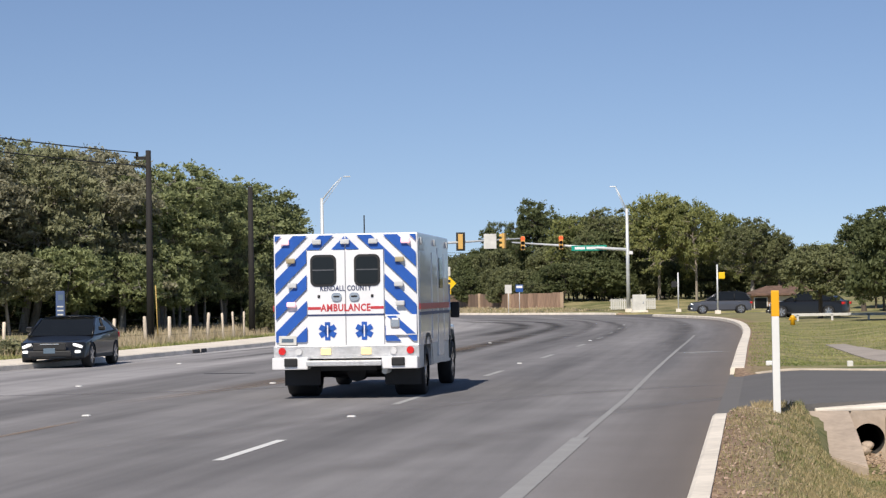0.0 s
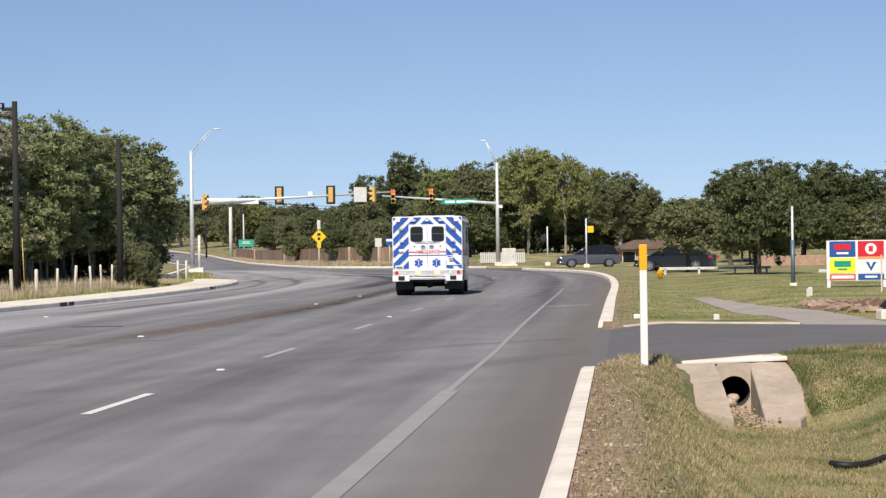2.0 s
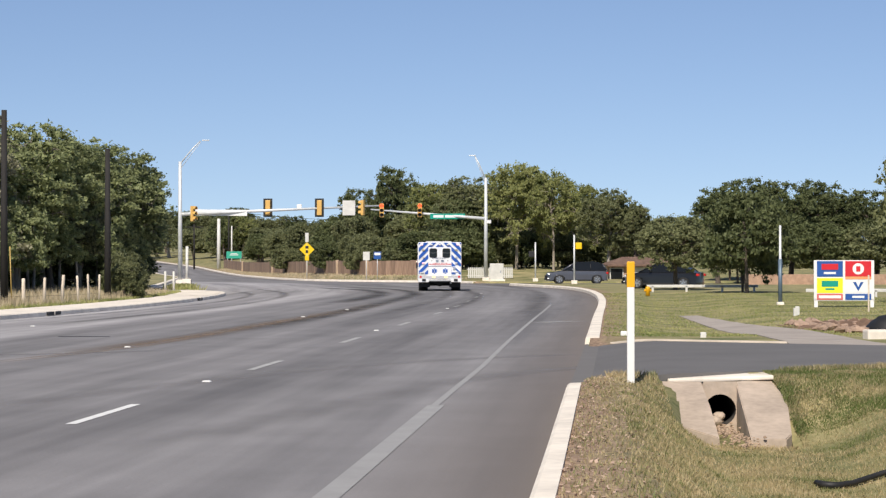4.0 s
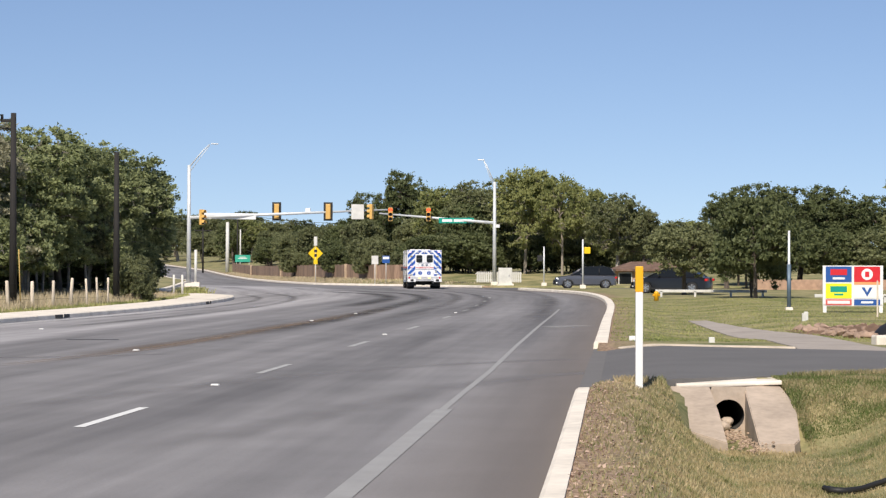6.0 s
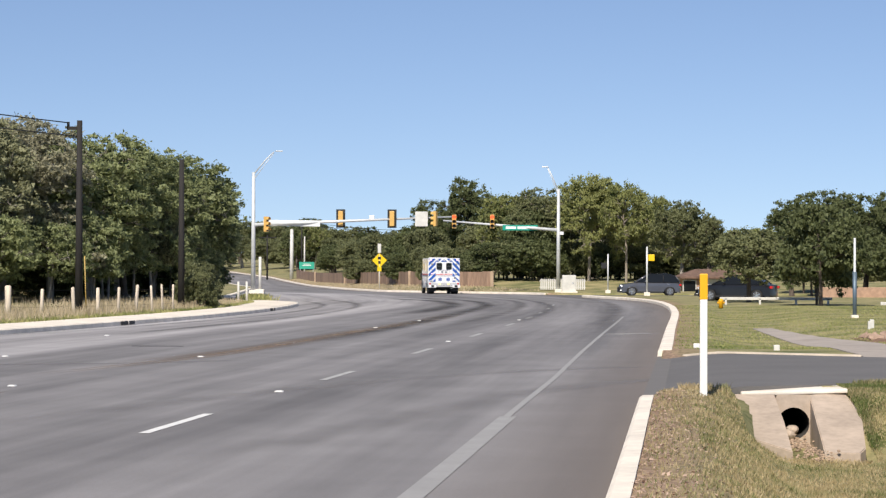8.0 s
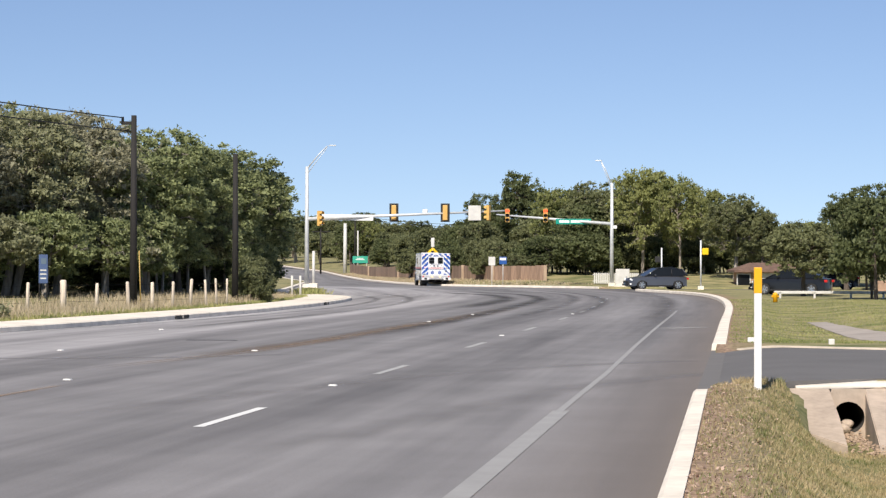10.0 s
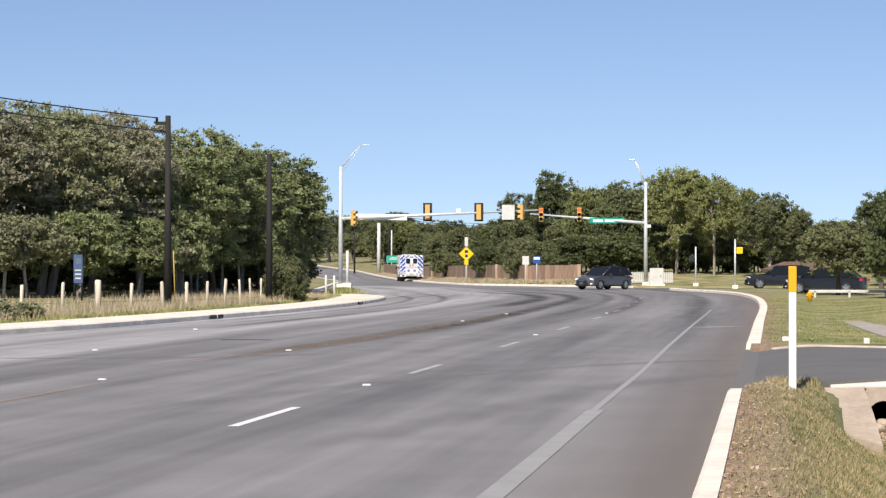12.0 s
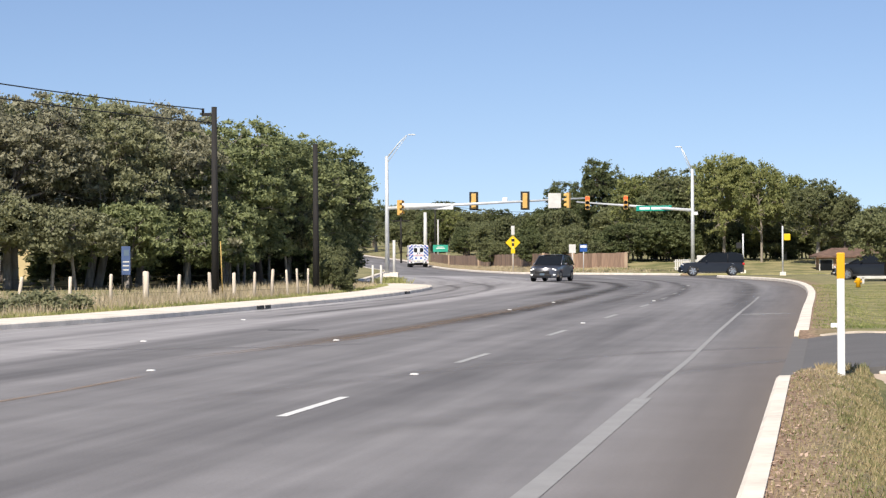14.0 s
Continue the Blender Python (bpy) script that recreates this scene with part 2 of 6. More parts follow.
M = dict(
    asphalt=asphalt_material("worn_asphalt", (0.192, 0.185, 0.187)),
    asphalt_new=asphalt_material("dark_asphalt", (0.135, 0.13, 0.127), False),
    concrete=material("pale_concrete", (0.79, 0.72, 0.62), 0.9, vary=0.16, scale=1.2, bump=0.15),
    path=material("path_concrete", (0.37, 0.325, 0.285), 0.9, vary=0.15, scale=1.0, bump=0.1),
    grass=ground_material(),
    paint=material("white_road_paint", (0.75, 0.75, 0.73), 0.7, vary=0.1, scale=3),
    paint_worn=material("worn_white_paint", (0.315, 0.312, 0.308), 0.85, vary=0.07, scale=2),
    white=material("white_paint", (0.8, 0.8, 0.78), 0.35, vary=0.04, scale=1.5),
    galv=material("galvanised_steel", (0.66, 0.68, 0.68), 0.5, 0.25, vary=0.12, scale=2),
    dark_wood=material("dark_pole_wood", (0.02, 0.018, 0.017), 0.85, vary=0.35, scale=2, bump=0.3, stretch=(6, 6, 0.5)),
    post_wood=material("weathered_post_wood", (0.66, 0.57, 0.46), 0.9, vary=0.3, scale=3, bump=0.4, stretch=(5, 5, 0.6), rand=0.15),
    fence_wood=material("brown_fence_wood", (0.27, 0.18, 0.13), 0.9, vary=0.25, scale=2, bump=0.2, stretch=(4, 4, 0.5), rand=0.25),
    bark=material("oak_bark", (0.11, 0.088, 0.07), 0.95, vary=0.35, scale=3, bump=0.6, stretch=(3, 3, 0.6)),
    bark_pale=material("pale_bark", (0.3, 0.26, 0.21), 0.95, vary=0.3, scale=3, bump=0.5, stretch=(3, 3, 0.6)),
    signal=material("signal_yellow", (0.68, 0.41, 0.12), 0.45, vary=0.08, scale=2),
    black=material("matt_black", (0.015, 0.015, 0.016), 0.6, vary=0.2, scale=3),
    green=material("sign_green", (0.0, 0.3, 0.22), 0.4, vary=0.06, scale=2),
    blue=material("sign_blue", (0.02, 0.09, 0.32), 0.4, vary=0.06, scale=2),
    red=material("sign_red", (0.62, 0.02, 0.03), 0.4, vary=0.06, scale=2),
    yellow=material("sign_yellow", (0.85, 0.55, 0.01), 0.4, vary=0.05, scale=2),
    orange=material("marker_orange", (0.85, 0.42, 0.01), 0.45, vary=0.05, scale=2),
    rubber=material("rubber", (0.018, 0.018, 0.018), 0.8, vary=0.2, scale=5),
    glass_dark=material("tinted_glass", (0.012, 0.014, 0.016), 0.06, vary=0.1, scale=1),
    chrome=material("bright_metal", (0.7, 0.7, 0.7), 0.2, 0.9, vary=0.06, scale=3),
    red_glow=material("lit_red_lens", (1.0, 0.06, 0.02), 0.3, vary=0.02, emit=3.0),
    tail_red=material("red_lens", (0.6, 0.02, 0.02), 0.2, vary=0.05),
    lamp_white=material("lit_white_lamp", (0.9, 0.9, 0.88), 0.2, vary=0.02, emit=0.8),
    lens_clear=material("clear_lens", (0.6, 0.6, 0.6), 0.15, vary=0.1, scale=6),
    lens_pink=material("lit_pink_lamp", (1.0, 0.55, 0.6), 0.2, vary=0.03, emit=0.6),
    lens_amber=material("amber_grey_lens", (0.4, 0.33, 0.2), 0.2, vary=0.1, scale=6),
    lens_amber_lit=material("lit_amber_lamp", (1.0, 0.72, 0.3), 0.2, vary=0.03, emit=0.7),
    amber=material("dull_amber", (0.5, 0.34, 0.1), 0.5, vary=0.05),
    paint_half=material("half_worn_white_paint", (0.4, 0.4, 0.39), 0.8, vary=0.2, scale=2),
    white_dull=material("dull_white_paint", (0.62, 0.61, 0.57), 0.6, vary=0.12, scale=2),
    kerb_tan=material("tan_concrete", (0.56, 0.48, 0.38), 0.9, vary=0.2, scale=2.5, bump=0.15),
    culvert=material("stained_concrete", (0.45, 0.365, 0.29), 0.9, vary=0.22, scale=1.6, bump=0.2),
    pipe=material("dark_pipe", (0.05, 0.045, 0.04), 0.9, vary=0.3, scale=3),
    track_dark=soft_material("black_tyre_marks", (0.07, 0.066, 0.064), 0.75),
    paint_soft=soft_material("worn_away_white_paint", (0.42, 0.42, 0.41), 0.75, 2.0),
    track_soft=soft_material("dark_wheel_track", (0.09, 0.085, 0.085), 0.42),
    sweep_soft=soft_material("pale_wheel_sweep", (0.25, 0.242, 0.244), 0.5),
    dirt_soft=soft_material("brown_road_dirt", (0.22, 0.165, 0.125), 0.7),
    paint_yellow_soft=soft_material("worn_yellow_paint", (0.36, 0.25, 0.16), 0.6, 2.0),
    rim_grey=material("grey_rim", (0.16, 0.16, 0.165), 0.4, 0.6, vary=0.1, scale=3),
    gutter=material("dark_gutter", (0.155, 0.148, 0.143), 0.9, vary=0.07, scale=1.5, bump=0.1),
    litter=material("dead_leaves", (0.36, 0.26, 0.185), 0.95, vary=0.45, scale=14),
    pier=material("tan_masonry", (0.42, 0.31, 0.22), 0.9, vary=0.2, scale=3),
    brick=material("tan_brick", (0.4, 0.26, 0.18), 0.9, vary=0.2, scale=4, bump=0.2),
    ochre=material("ochre_siding", (0.62, 0.5, 0.28), 0.85, vary=0.1, scale=1),
    stucco=material("pale_stucco", (0.6, 0.5, 0.42), 0.9, vary=0.1, scale=1),
    roof_brown=material("brown_shingle", (0.16, 0.1, 0.075), 0.95, vary=0.3, scale=3, bump=0.3),
    roof_grey=material("grey_shingle", (0.13, 0.12, 0.13), 0.95, vary=0.25, scale=3, bump=0.3),
    green_light=material("guide_sign_green", (0.03, 0.36, 0.25), 0.5, vary=0.06, scale=2),
    yellow_light=material("panel_yellow", (0.85, 0.8, 0.03), 0.4, vary=0.05, scale=2),
    red_pale=material("panel_red", (0.62, 0.12, 0.1), 0.4, vary=0.05, scale=2),
    orange_pale=material("panel_orange", (0.8, 0.35, 0.15), 0.4, vary=0.05, scale=2),
    banner_blue=material("banner_blue", (0.06, 0.1, 0.21), 0.6, vary=0.15, scale=3),
    steel_blue=material("blue_grey_steel", (0.12, 0.17, 0.22), 0.5, 0.3, vary=0.1, scale=2),
    blue_stripe=material("reflective_blue", (0.02, 0.1, 0.42), 0.35, vary=0.12, scale=2),
    red_stripe=material("red_lettering", (0.55, 0.05, 0.06), 0.4, vary=0.08, scale=2),
    navy_text=material("dark_blue_lettering", (0.035, 0.05, 0.13), 0.5, vary=0.1, scale=2),
    amb_white=material("ambulance_white", (0.82, 0.82, 0.83), 0.25, vary=0.04, scale=1, coat=0.5),
    diamond=material("tread_plate", (0.6, 0.6, 0.6), 0.4, 0.6, vary=0.15, scale=12, bump=0.3),
    car_dark=material("dark_metallic_paint", (0.018, 0.02, 0.025), 0.35, 0.2, vary=0.1, scale=1, coat=0.5),
    car_grey=material("grey_metallic_paint", (0.15, 0.15, 0.16), 0.32, 0.7, vary=0.06, scale=1, coat=0.6),
    car_black=material("black_car_paint", (0.011, 0.011, 0.012), 0.3, 0.1, vary=0.1, scale=1, coat=0.6),
    blade=leaf_material("grass_blades", (0.12, 0.165, 0.045), (0.5, 0.4, 0.235), 0.3, 1.1, 0.32, (0.6, 1.02)),
    blade_green=leaf_material("lawn_blades", (0.145, 0.2, 0.055), (0.46, 0.44, 0.19), 0.3, 0.35, 0.22, (0.55, 0.95)),
    dead_leaf=leaf_material("brown_dead_leaves", (0.16, 0.1, 0.07), (0.6, 0.44, 0.34), 0.2, 3.0, 0.6, (0.5, 1.0)),
    blade_dry=leaf_material("straw_blades", (0.26, 0.215, 0.13), (0.58, 0.48, 0.33), 0.3),
    rubble=material("brown_rubble", (0.33, 0.23, 0.17), 0.95, vary=0.4, scale=3, bump=0.5),
    earth=material("brown_earth", (0.2, 0.12, 0.075), 0.95, vary=0.35, scale=1.5, bump=0.8),
    bark_grey=material("grey_bark", (0.3, 0.27, 0.235), 0.95, vary=0.35, scale=3, bump=0.5, stretch=(3, 3, 0.6)),
    leaf=leaf_material("oak_leaves", (0.11, 0.137, 0.064), (0.31, 0.345, 0.165)),
    leaf_mid=leaf_material("deep_olive_leaves", (0.078, 0.094, 0.046), (0.235, 0.25, 0.12)),
    leaf_olive=leaf_material("olive_leaves", (0.122, 0.132, 0.078), (0.325, 0.33, 0.19)),
    leaf_grey=leaf_material("dusty_leaves", (0.15, 0.15, 0.102), (0.385, 0.37, 0.25)),
    leaf_dark=leaf_material("dark_leaves", (0.055, 0.073, 0.035), (0.165, 0.19, 0.083)),
    leaf_bright=leaf_material("bright_leaves", (0.11, 0.14, 0.048), (0.33, 0.345, 0.135)),
)


for key in ("glass_dark", "car_dark", "car_grey", "car_black"):
    M[key].node_tree.nodes["Principled BSDF"].inputs["Specular IOR Level"].default_value = 0.3


# ---- mesh helpers ----
def finish(bm, smooth=False):
    me = bpy.data.meshes.new("mesh")
    bm.to_mesh(me)
    bm.free()
    if smooth:
        for p in me.polygons:
            p.use_smooth = True
    return me


def part(name, bm, mat, parent=None, label="", smooth=False):
    """One mesh object, under a thing or a part."""
    me = finish(bm, smooth) if isinstance(bm, bmesh.types.BMesh) else bm
    if not me.materials:
        me.materials.append(mat)
    ob = new(name, me)
    if parent:
        ob.parent = parent
    return tagged(ob, label)


def empty(name, m, label, category, group="", kind=""):
    ob = new(name)
    ob.empty_display_size = 0.2
    ob.matrix_world = m
    return tagged(ob, label, category, group, kind)


def add_box(bm, c, s, m=None, bevel=0.0):
    """A box of size s about c."""
    r = bmesh.ops.create_cube(bm, size=1.0, matrix=(m or Matrix()) @ Matrix.Translation(c) @ Matrix.Diagonal((*s, 1)))
    if bevel:
        es = {e for v in r["verts"] for e in v.link_edges}
        bmesh.ops.bevel(bm, geom=list(es), offset=bevel, segments=2, affect="EDGES", profile=0.6)
    return bm


def box(c, s, m=None, bevel=0.0):
    return add_box(bmesh.new(), c, s, m, bevel)


def add_tube(bm, points, radii, sides=10):
    """A tapered tube through points."""
    rings = []
    n = len(points)
    for i, (p, r) in enumerate(zip(points, radii)):
        a, b = Vector(points[max(i - 1, 0)]), Vector(points[min(i + 1, n - 1)])
        d = (b - a).normalized()
        u = d.cross(Vector((0.0, 0.0, 1.0)) if abs(d.z) < 0.9 else Vector((1.0, 0.0, 0.0))).normalized()
        v = d.cross(u)
        rings.append([bm.verts.new(Vector(p) + (u * math.cos(k * math.tau / sides) + v * math.sin(k * math.tau / sides)) * r)
                      for k in range(sides)])
    for a, b in zip(rings, rings[1:]):
        for k in range(sides):
            f = bm.faces.new((a[k], a[(k + 1) % sides], b[(k + 1) % sides], b[k]))
            f.smooth = True
    bm.faces.new(rings[0][::-1])
    bm.faces.new(rings[-1])
    bmesh.ops.recalc_face_normals(bm, faces=bm.faces)
    return bm


def tube(points, radii, sides=10):
    return add_tube(bmesh.new(), points, radii, sides)


def prism(outline, y0, y1, axis="y"):
    """An outline in (x, z) carried from y0 to y1."""
    bm = bmesh.new()
    a = [bm.verts.new((x, y0, z)) for x, z in outline]
    b = [bm.verts.new((x, y1, z)) for x, z in outline]
    n = len(a)
    for i in range(n):
        bm.faces.new((a[i], a[(i + 1) % n], b[(i + 1) % n], b[i]))
    bm.faces.new(a[::-1])
    bm.faces.new(b)
    bmesh.ops.recalc_face_normals(bm, faces=bm.faces)
    return bm


def rod(a, b, r, sides=10):
    return tube([a, b], [r, r], sides)


# ---- the plan: kerb lines as functions of the distance along the road ----
RIGHT = [(-60, -5.5), (0, -0.62), (14.65, 0.58), (28.3, 1.62), (45.9, 3.04), (61.3, 4.24), (75.6, 5.4), (85.7, 6.17), (98.8, 7.0), (110.6, 7.5),
         (119, 7.62), (126, 7.5), (131, 7.1), (136, 6.4), (142, 5.4), (149, 4.3), (156, 3.4), (163, 2.0), (167, 0.2), (170, -2.4), (173, -5.2), (182, -11.6), (208, -17.2), (260, -26), (330, -38), (430, -60), (900, -180)]
LEFT = [(-60, -33), (20, -21.5), (49.6, -15.0), (54.9, -13.75), (65.8, -12.35), (77, -11.1), (89, -10.45), (100, -10.4), (109, -10.9),
        (113, -12.2), (118, -14.6), (128, -17.6), (150, -19.6), (214, -26), (260, -34.5), (330, -46.5), (430, -68.5), (900, -189)]


def along(table, y):
    for (y0, x0), (y1, x1) in zip(table, table[1:]):
        if y <= y1:
            return x0 + (x1 - x0) * (y - y0) / (y1 - y0)
    return table[-1][1]


def smoothed(table, y):
    return sum(along(table, y + d) for d in (-3, -1.5, 0, 1.5, 3)) / 5


def XR(y):
    return smoothed(RIGHT, y)


def XL(y):
    return smoothed(LEFT, y)


def hill(y):
    t = max(0.0, y - 235)
    return 0.0125 * t * t / (t + 60)


def step(a, b, x):
    t = min(1, max(0, (x - a) / (b - a)))
    return t * t * (3 - 2 * t)


DRIVE = (29.4, 43.4)
SIDE = (148.0, 161.5)


def drive_near(x):
    return 27.3 + 2.1 * step(1.5, 2.2, x) + 0.55 * min(max(x - 2.6, 0), 5.2)


def drive_far(x):
    return 43.4 - 1.2 * step(2.4, 4.2, x) - 0.55 * min(max(x - 3.2, 0), 5.0)


def verge(x, y, d):
    """Height of the ground at d metres outside the right-hand kerb."""
    z = 0.13 + hill(y)
    near = 1 - step(26.6, 29.9, y)
    if near > 0:
        ditch = step(0.7, 1.9, d) * (1 - step(3.0, 5.0, d))
        z = z * (1 - near) + near * (0.13 - 0.72 * ditch - 0.13 * step(0.3, 5.5, d))
    if drive_near(x) - 0.1 <= y <= drive_far(x) + 0.1:
        z = -0.05 + 0.13 * step(0.2, 1.3, d)
    if y > DRIVE[1]:
        dip = step(44, 52, y) * (1 - step(85, 110, y)) * step(0.8, 2.2, d) * (1 - step(3, 5.5, d))
        z -= 0.18 * dip
    if y > 166:
        z += min(0.11 * max(0, d - 0.5), 1.0) * step(166, 190, y)
    if 2.92 < x < 4.52 and 26.9 < y < 29.6:
        z -= 0.09
    if 3.2 < x < 4.3 and 26.9 < y < 29.3:
        z = min(z, -0.66)
    if 3.3 < x < 4.25 and 29 < y < 35:
        z = -0.62
    if SIDE[0] <= y <= SIDE[1] and d > -1:
        z = -0.06
    return z + 0.02 * noise.noise((x * 1.3, y * 1.3, 0))


def build_ground():
    ys = sorted({-60, -20, -5, 3, *[8 + 0.5 * i for i in range(42)], 29.0, 29.2, DRIVE[0], DRIVE[1], 44.7, *range(30, 130, 2), SIDE[0] - .05, SIDE[0],
                 SIDE[1], SIDE[1] + .05, *range(130, 240, 3), *range(240, 440, 10), 520, 700, 900})
    right = [0.0, 0.15, 0.3, 0.5, 0.7, 0.9, 1.1, 1.3, 1.5, 1.7, 1.9, 2.2, 2.5, 2.8, 3.1, 3.4, 3.7, 4, 4.4, 4.8, 5.4, 6, 7, 8, 10, 13, 17, 23, 32, 50, 90, 200, 600, 2500]
    left = [2500, 600, 200, 90, 60, 40, 30, 22, 16, 12, 9, 7, 5.5, 4.5, 3.5, 2.8, 2, 1, 0.0]
    cols = [("l", d) for d in left] + [("i", 0.0), ("i", 1.0)] + [("r", d) for d in right]
    verts, faces = [], []
    for y in ys:
        a, b = XL(y), XR(y)
        for side, d in cols:
            if side == "l":
                x = a - d - 0.12
                z = 0.12 + hill(y) + 0.25 * step(2, 12, d) + 0.03 * noise.noise((x * .8, y * .8, 3))
            elif side == "i":
                x, z = a - 0.08 + (b - a + 0.16) * d, -0.1 + hill(y)
            else:
                x = b + d + 0.12 * (1 - step(0, 0.5, d))
                z = verge(x, y, d)
            verts.append((x, y, z))
    n = len(cols)
    for i in range(len(ys) - 1):
        for k in range(n - 1):
            o = i * n + k
            faces.append((o, o + 1, o + n + 1, o + n))
    me = bpy.data.meshes.new("ground")
    me.from_pydata(verts, [], faces)
    uv = me.uv_layers.new(name="UVMap")
    for l in me.loops:
        side, d = cols[l.vertex_index % n]
        uv.data[l.index].uv = (d if side == "r" else 50.0, verts[l.vertex_index][1])
    for p in me.polygons:
        p.use_smooth = True
    me.materials.append(M["grass"])
    tagged(new("ground", me), "dry patchy green and straw-coloured grass ground", "ground", kind="structure")


def strip(name, ys, fa, fb, z, mat, label, category, kind="structure", lift=0.0, cols=1):
    """A sheet between two lines, with UV in metres across and along."""
    verts, faces, uvs = [], [], []
    for y in ys:
        a, b = fa(y), fb(y)
        for k in range(cols + 1):
            x = a + (b - a) * k / cols
            verts.append((x, y, z + hill(y) + lift))
            uvs.append((x - XR(y), y))
    n = cols + 1
    for i in range(len(ys) - 1):
        for k in range(cols):
            o = i * n + k
            faces.append((o, o + 1, o + n + 1, o + n))
    me = bpy.data.meshes.new(name)
    me.from_pydata(verts, [], faces)
    uv = me.uv_layers.new(name="UVMap")
    for l in me.loops:
        uv.data[l.index].uv = uvs[l.vertex_index]
    me.materials.append(mat)
    return tagged(new(name, me), label, category, kind=kind)


def kerb(name, points, out, mat, width=0.2, height=0.15, label="pale concrete kerb along the road", back=0.0):
    """A kerb along ground points (x, y); out: +1 when the verge lies on the right of the line."""
    sect = [(0, -0.1), (0.02, height - 0.03), (0.06, height), (width + back, height + 0.005), (width + back, -0.1)]
    bm = bmesh.new()
    rings = []
    for i, p in enumerate(points):
        a, b = Vector(points[max(i - 1, 0)]), Vector(points[min(i + 1, len(points) - 1)])
        d = (b - a).normalized()
        nrm = Vector((d.y, -d.x)) * out
        rings.append([bm.verts.new((p[0] + nrm.x * u, p[1] + nrm.y * u, v + hill(p[1]))) for u, v in sect])
    for a, b in zip(rings, rings[1:]):
        for k in range(len(sect) - 1):
            bm.faces.new((a[k], a[k + 1], b[k + 1], b[k]))
    bm.faces.new(rings[0])
    bm.faces.new(rings[-1][::-1])
    bmesh.ops.recalc_face_normals(bm, faces=bm.faces)
    return tagged(part(name, bm, mat), label, "kerb", kind="structure")


def span(a, b, s):
    n = max(2, round((b - a) / s) + 1)
    return [a + (b - a) * i / (n - 1) for i in range(n)]


build_ground()
strip("road", span(-60, 110, 2) + span(112, 240, 2) + span(245, 900, 8), lambda y: XL(y) - 0.06, lambda y: XR(y) + 0.06, 0.0, M["asphalt"],
      "worn grey asphalt road with tyre tracks and faded lane lines", "road", cols=10)
kerb("kerb", [(XR(y), y) for y in span(-20, 27.3, 1.2)], 1, M["concrete"])
kerb("kerb", [(XR(y), y) for y in span(43.6, 147.8, 1.6)] , 1, M["concrete"], width=0.3)
kerb("kerb", [(XR(y), y) for y in span(161.8, 440, 2)], 1, M["concrete"], width=0.3)
kerb("kerb", [(XL(y), y) for y in span(-20, 112, 1.6)], -1, M["concrete"], back=1.9, label="pale concrete kerb with sidewalk strip behind it")
kerb("kerb", [(XL(y), y) for y in span(112, 440, 2)], -1, M["concrete"], width=0.3)


def build_driveway():
    verts, faces = [], []
    offs = [0.3, 0.6, 1.0, 1.4, 2, 2.6, 3.4, 4.4, 5.4, 6.4, 8, 11, 17, 37, 67]
    n = 14
    for o in offs:
        x0 = XR(37) + o
        a, b = drive_near(x0 - 0.8), drive_far(x0 + 0.5)
        for k in range(n + 1):
            y = a + (b - a) * min(max(k - 1, 0), n - 2) / (n - 2)
            z = 0.006 + 0.14 * step(0.1, 1.4, o)
            verts.append((XR(y) + o if o < 10 else x0, y, z if 0 < k < n else -0.12))
    for i in range(len(offs) - 1):
        for k in range(n):
            o = i * (n + 1) + k
            faces.append((o, o + n + 1, o + n + 2, o + 1))
    me = bpy.data.meshes.new("driveway")
    me.from_pydata(verts, [], faces)
    me.materials.append(M["asphalt_new"])
    tagged(new("driveway", me), "dark asphalt driveway crossing the grass verge", "driveway", kind="structure")


build_driveway()


def build_edging():
    """A thin edging stone that follows the slope of the driveway."""
    bm = bmesh.new()
    rings = []
    for k in range(22):
        x = 2.95 + 3.5 * k / 21
        y = drive_far(x) + 0.02
        z = 0.006 + 0.14 * step(0.1, 1.4, x - XR(y)) + 0.022
        rings.append([bm.verts.new(p) for p in ((x, y - 0.05, -0.1), (x, y - 0.04, z - 0.01), (x, y - 0.03, z), (x, y + 0.16, z + 0.01), (x, y + 0.18, -0.1))])
    for a, b in zip(rings, rings[1:]):
        for k in range(4):
            bm.faces.new((a[k], a[k + 1], b[k + 1], b[k]))
    bm.faces.new(rings[0])
    bm.faces.new(rings[-1][::-1])
    bmesh.ops.recalc_face_normals(bm, faces=bm.faces)
    tagged(part("kerb", bm, M["kerb_tan"]), "thin tan concrete edging along the driveway", "kerb", kind="structure")


build_edging()
strip("sidewalk", span(95, 118, 1.5), lambda y: XL(y) - 0.4 - 4.2 * step(95, 103, y) * (1 - step(114, 118, y)), lambda y: XL(y) - 0.25, 0.162, M["concrete"],
      "pale concrete sidewalk at the street corner", "sidewalk", cols=3)
strip("side_street", span(SIDE[0], SIDE[1], 2), lambda y: XR(y) - 0.5, lambda y: 90, 0.01, M["asphalt_new"],
      "asphalt side street meeting the road", "road", cols=4)


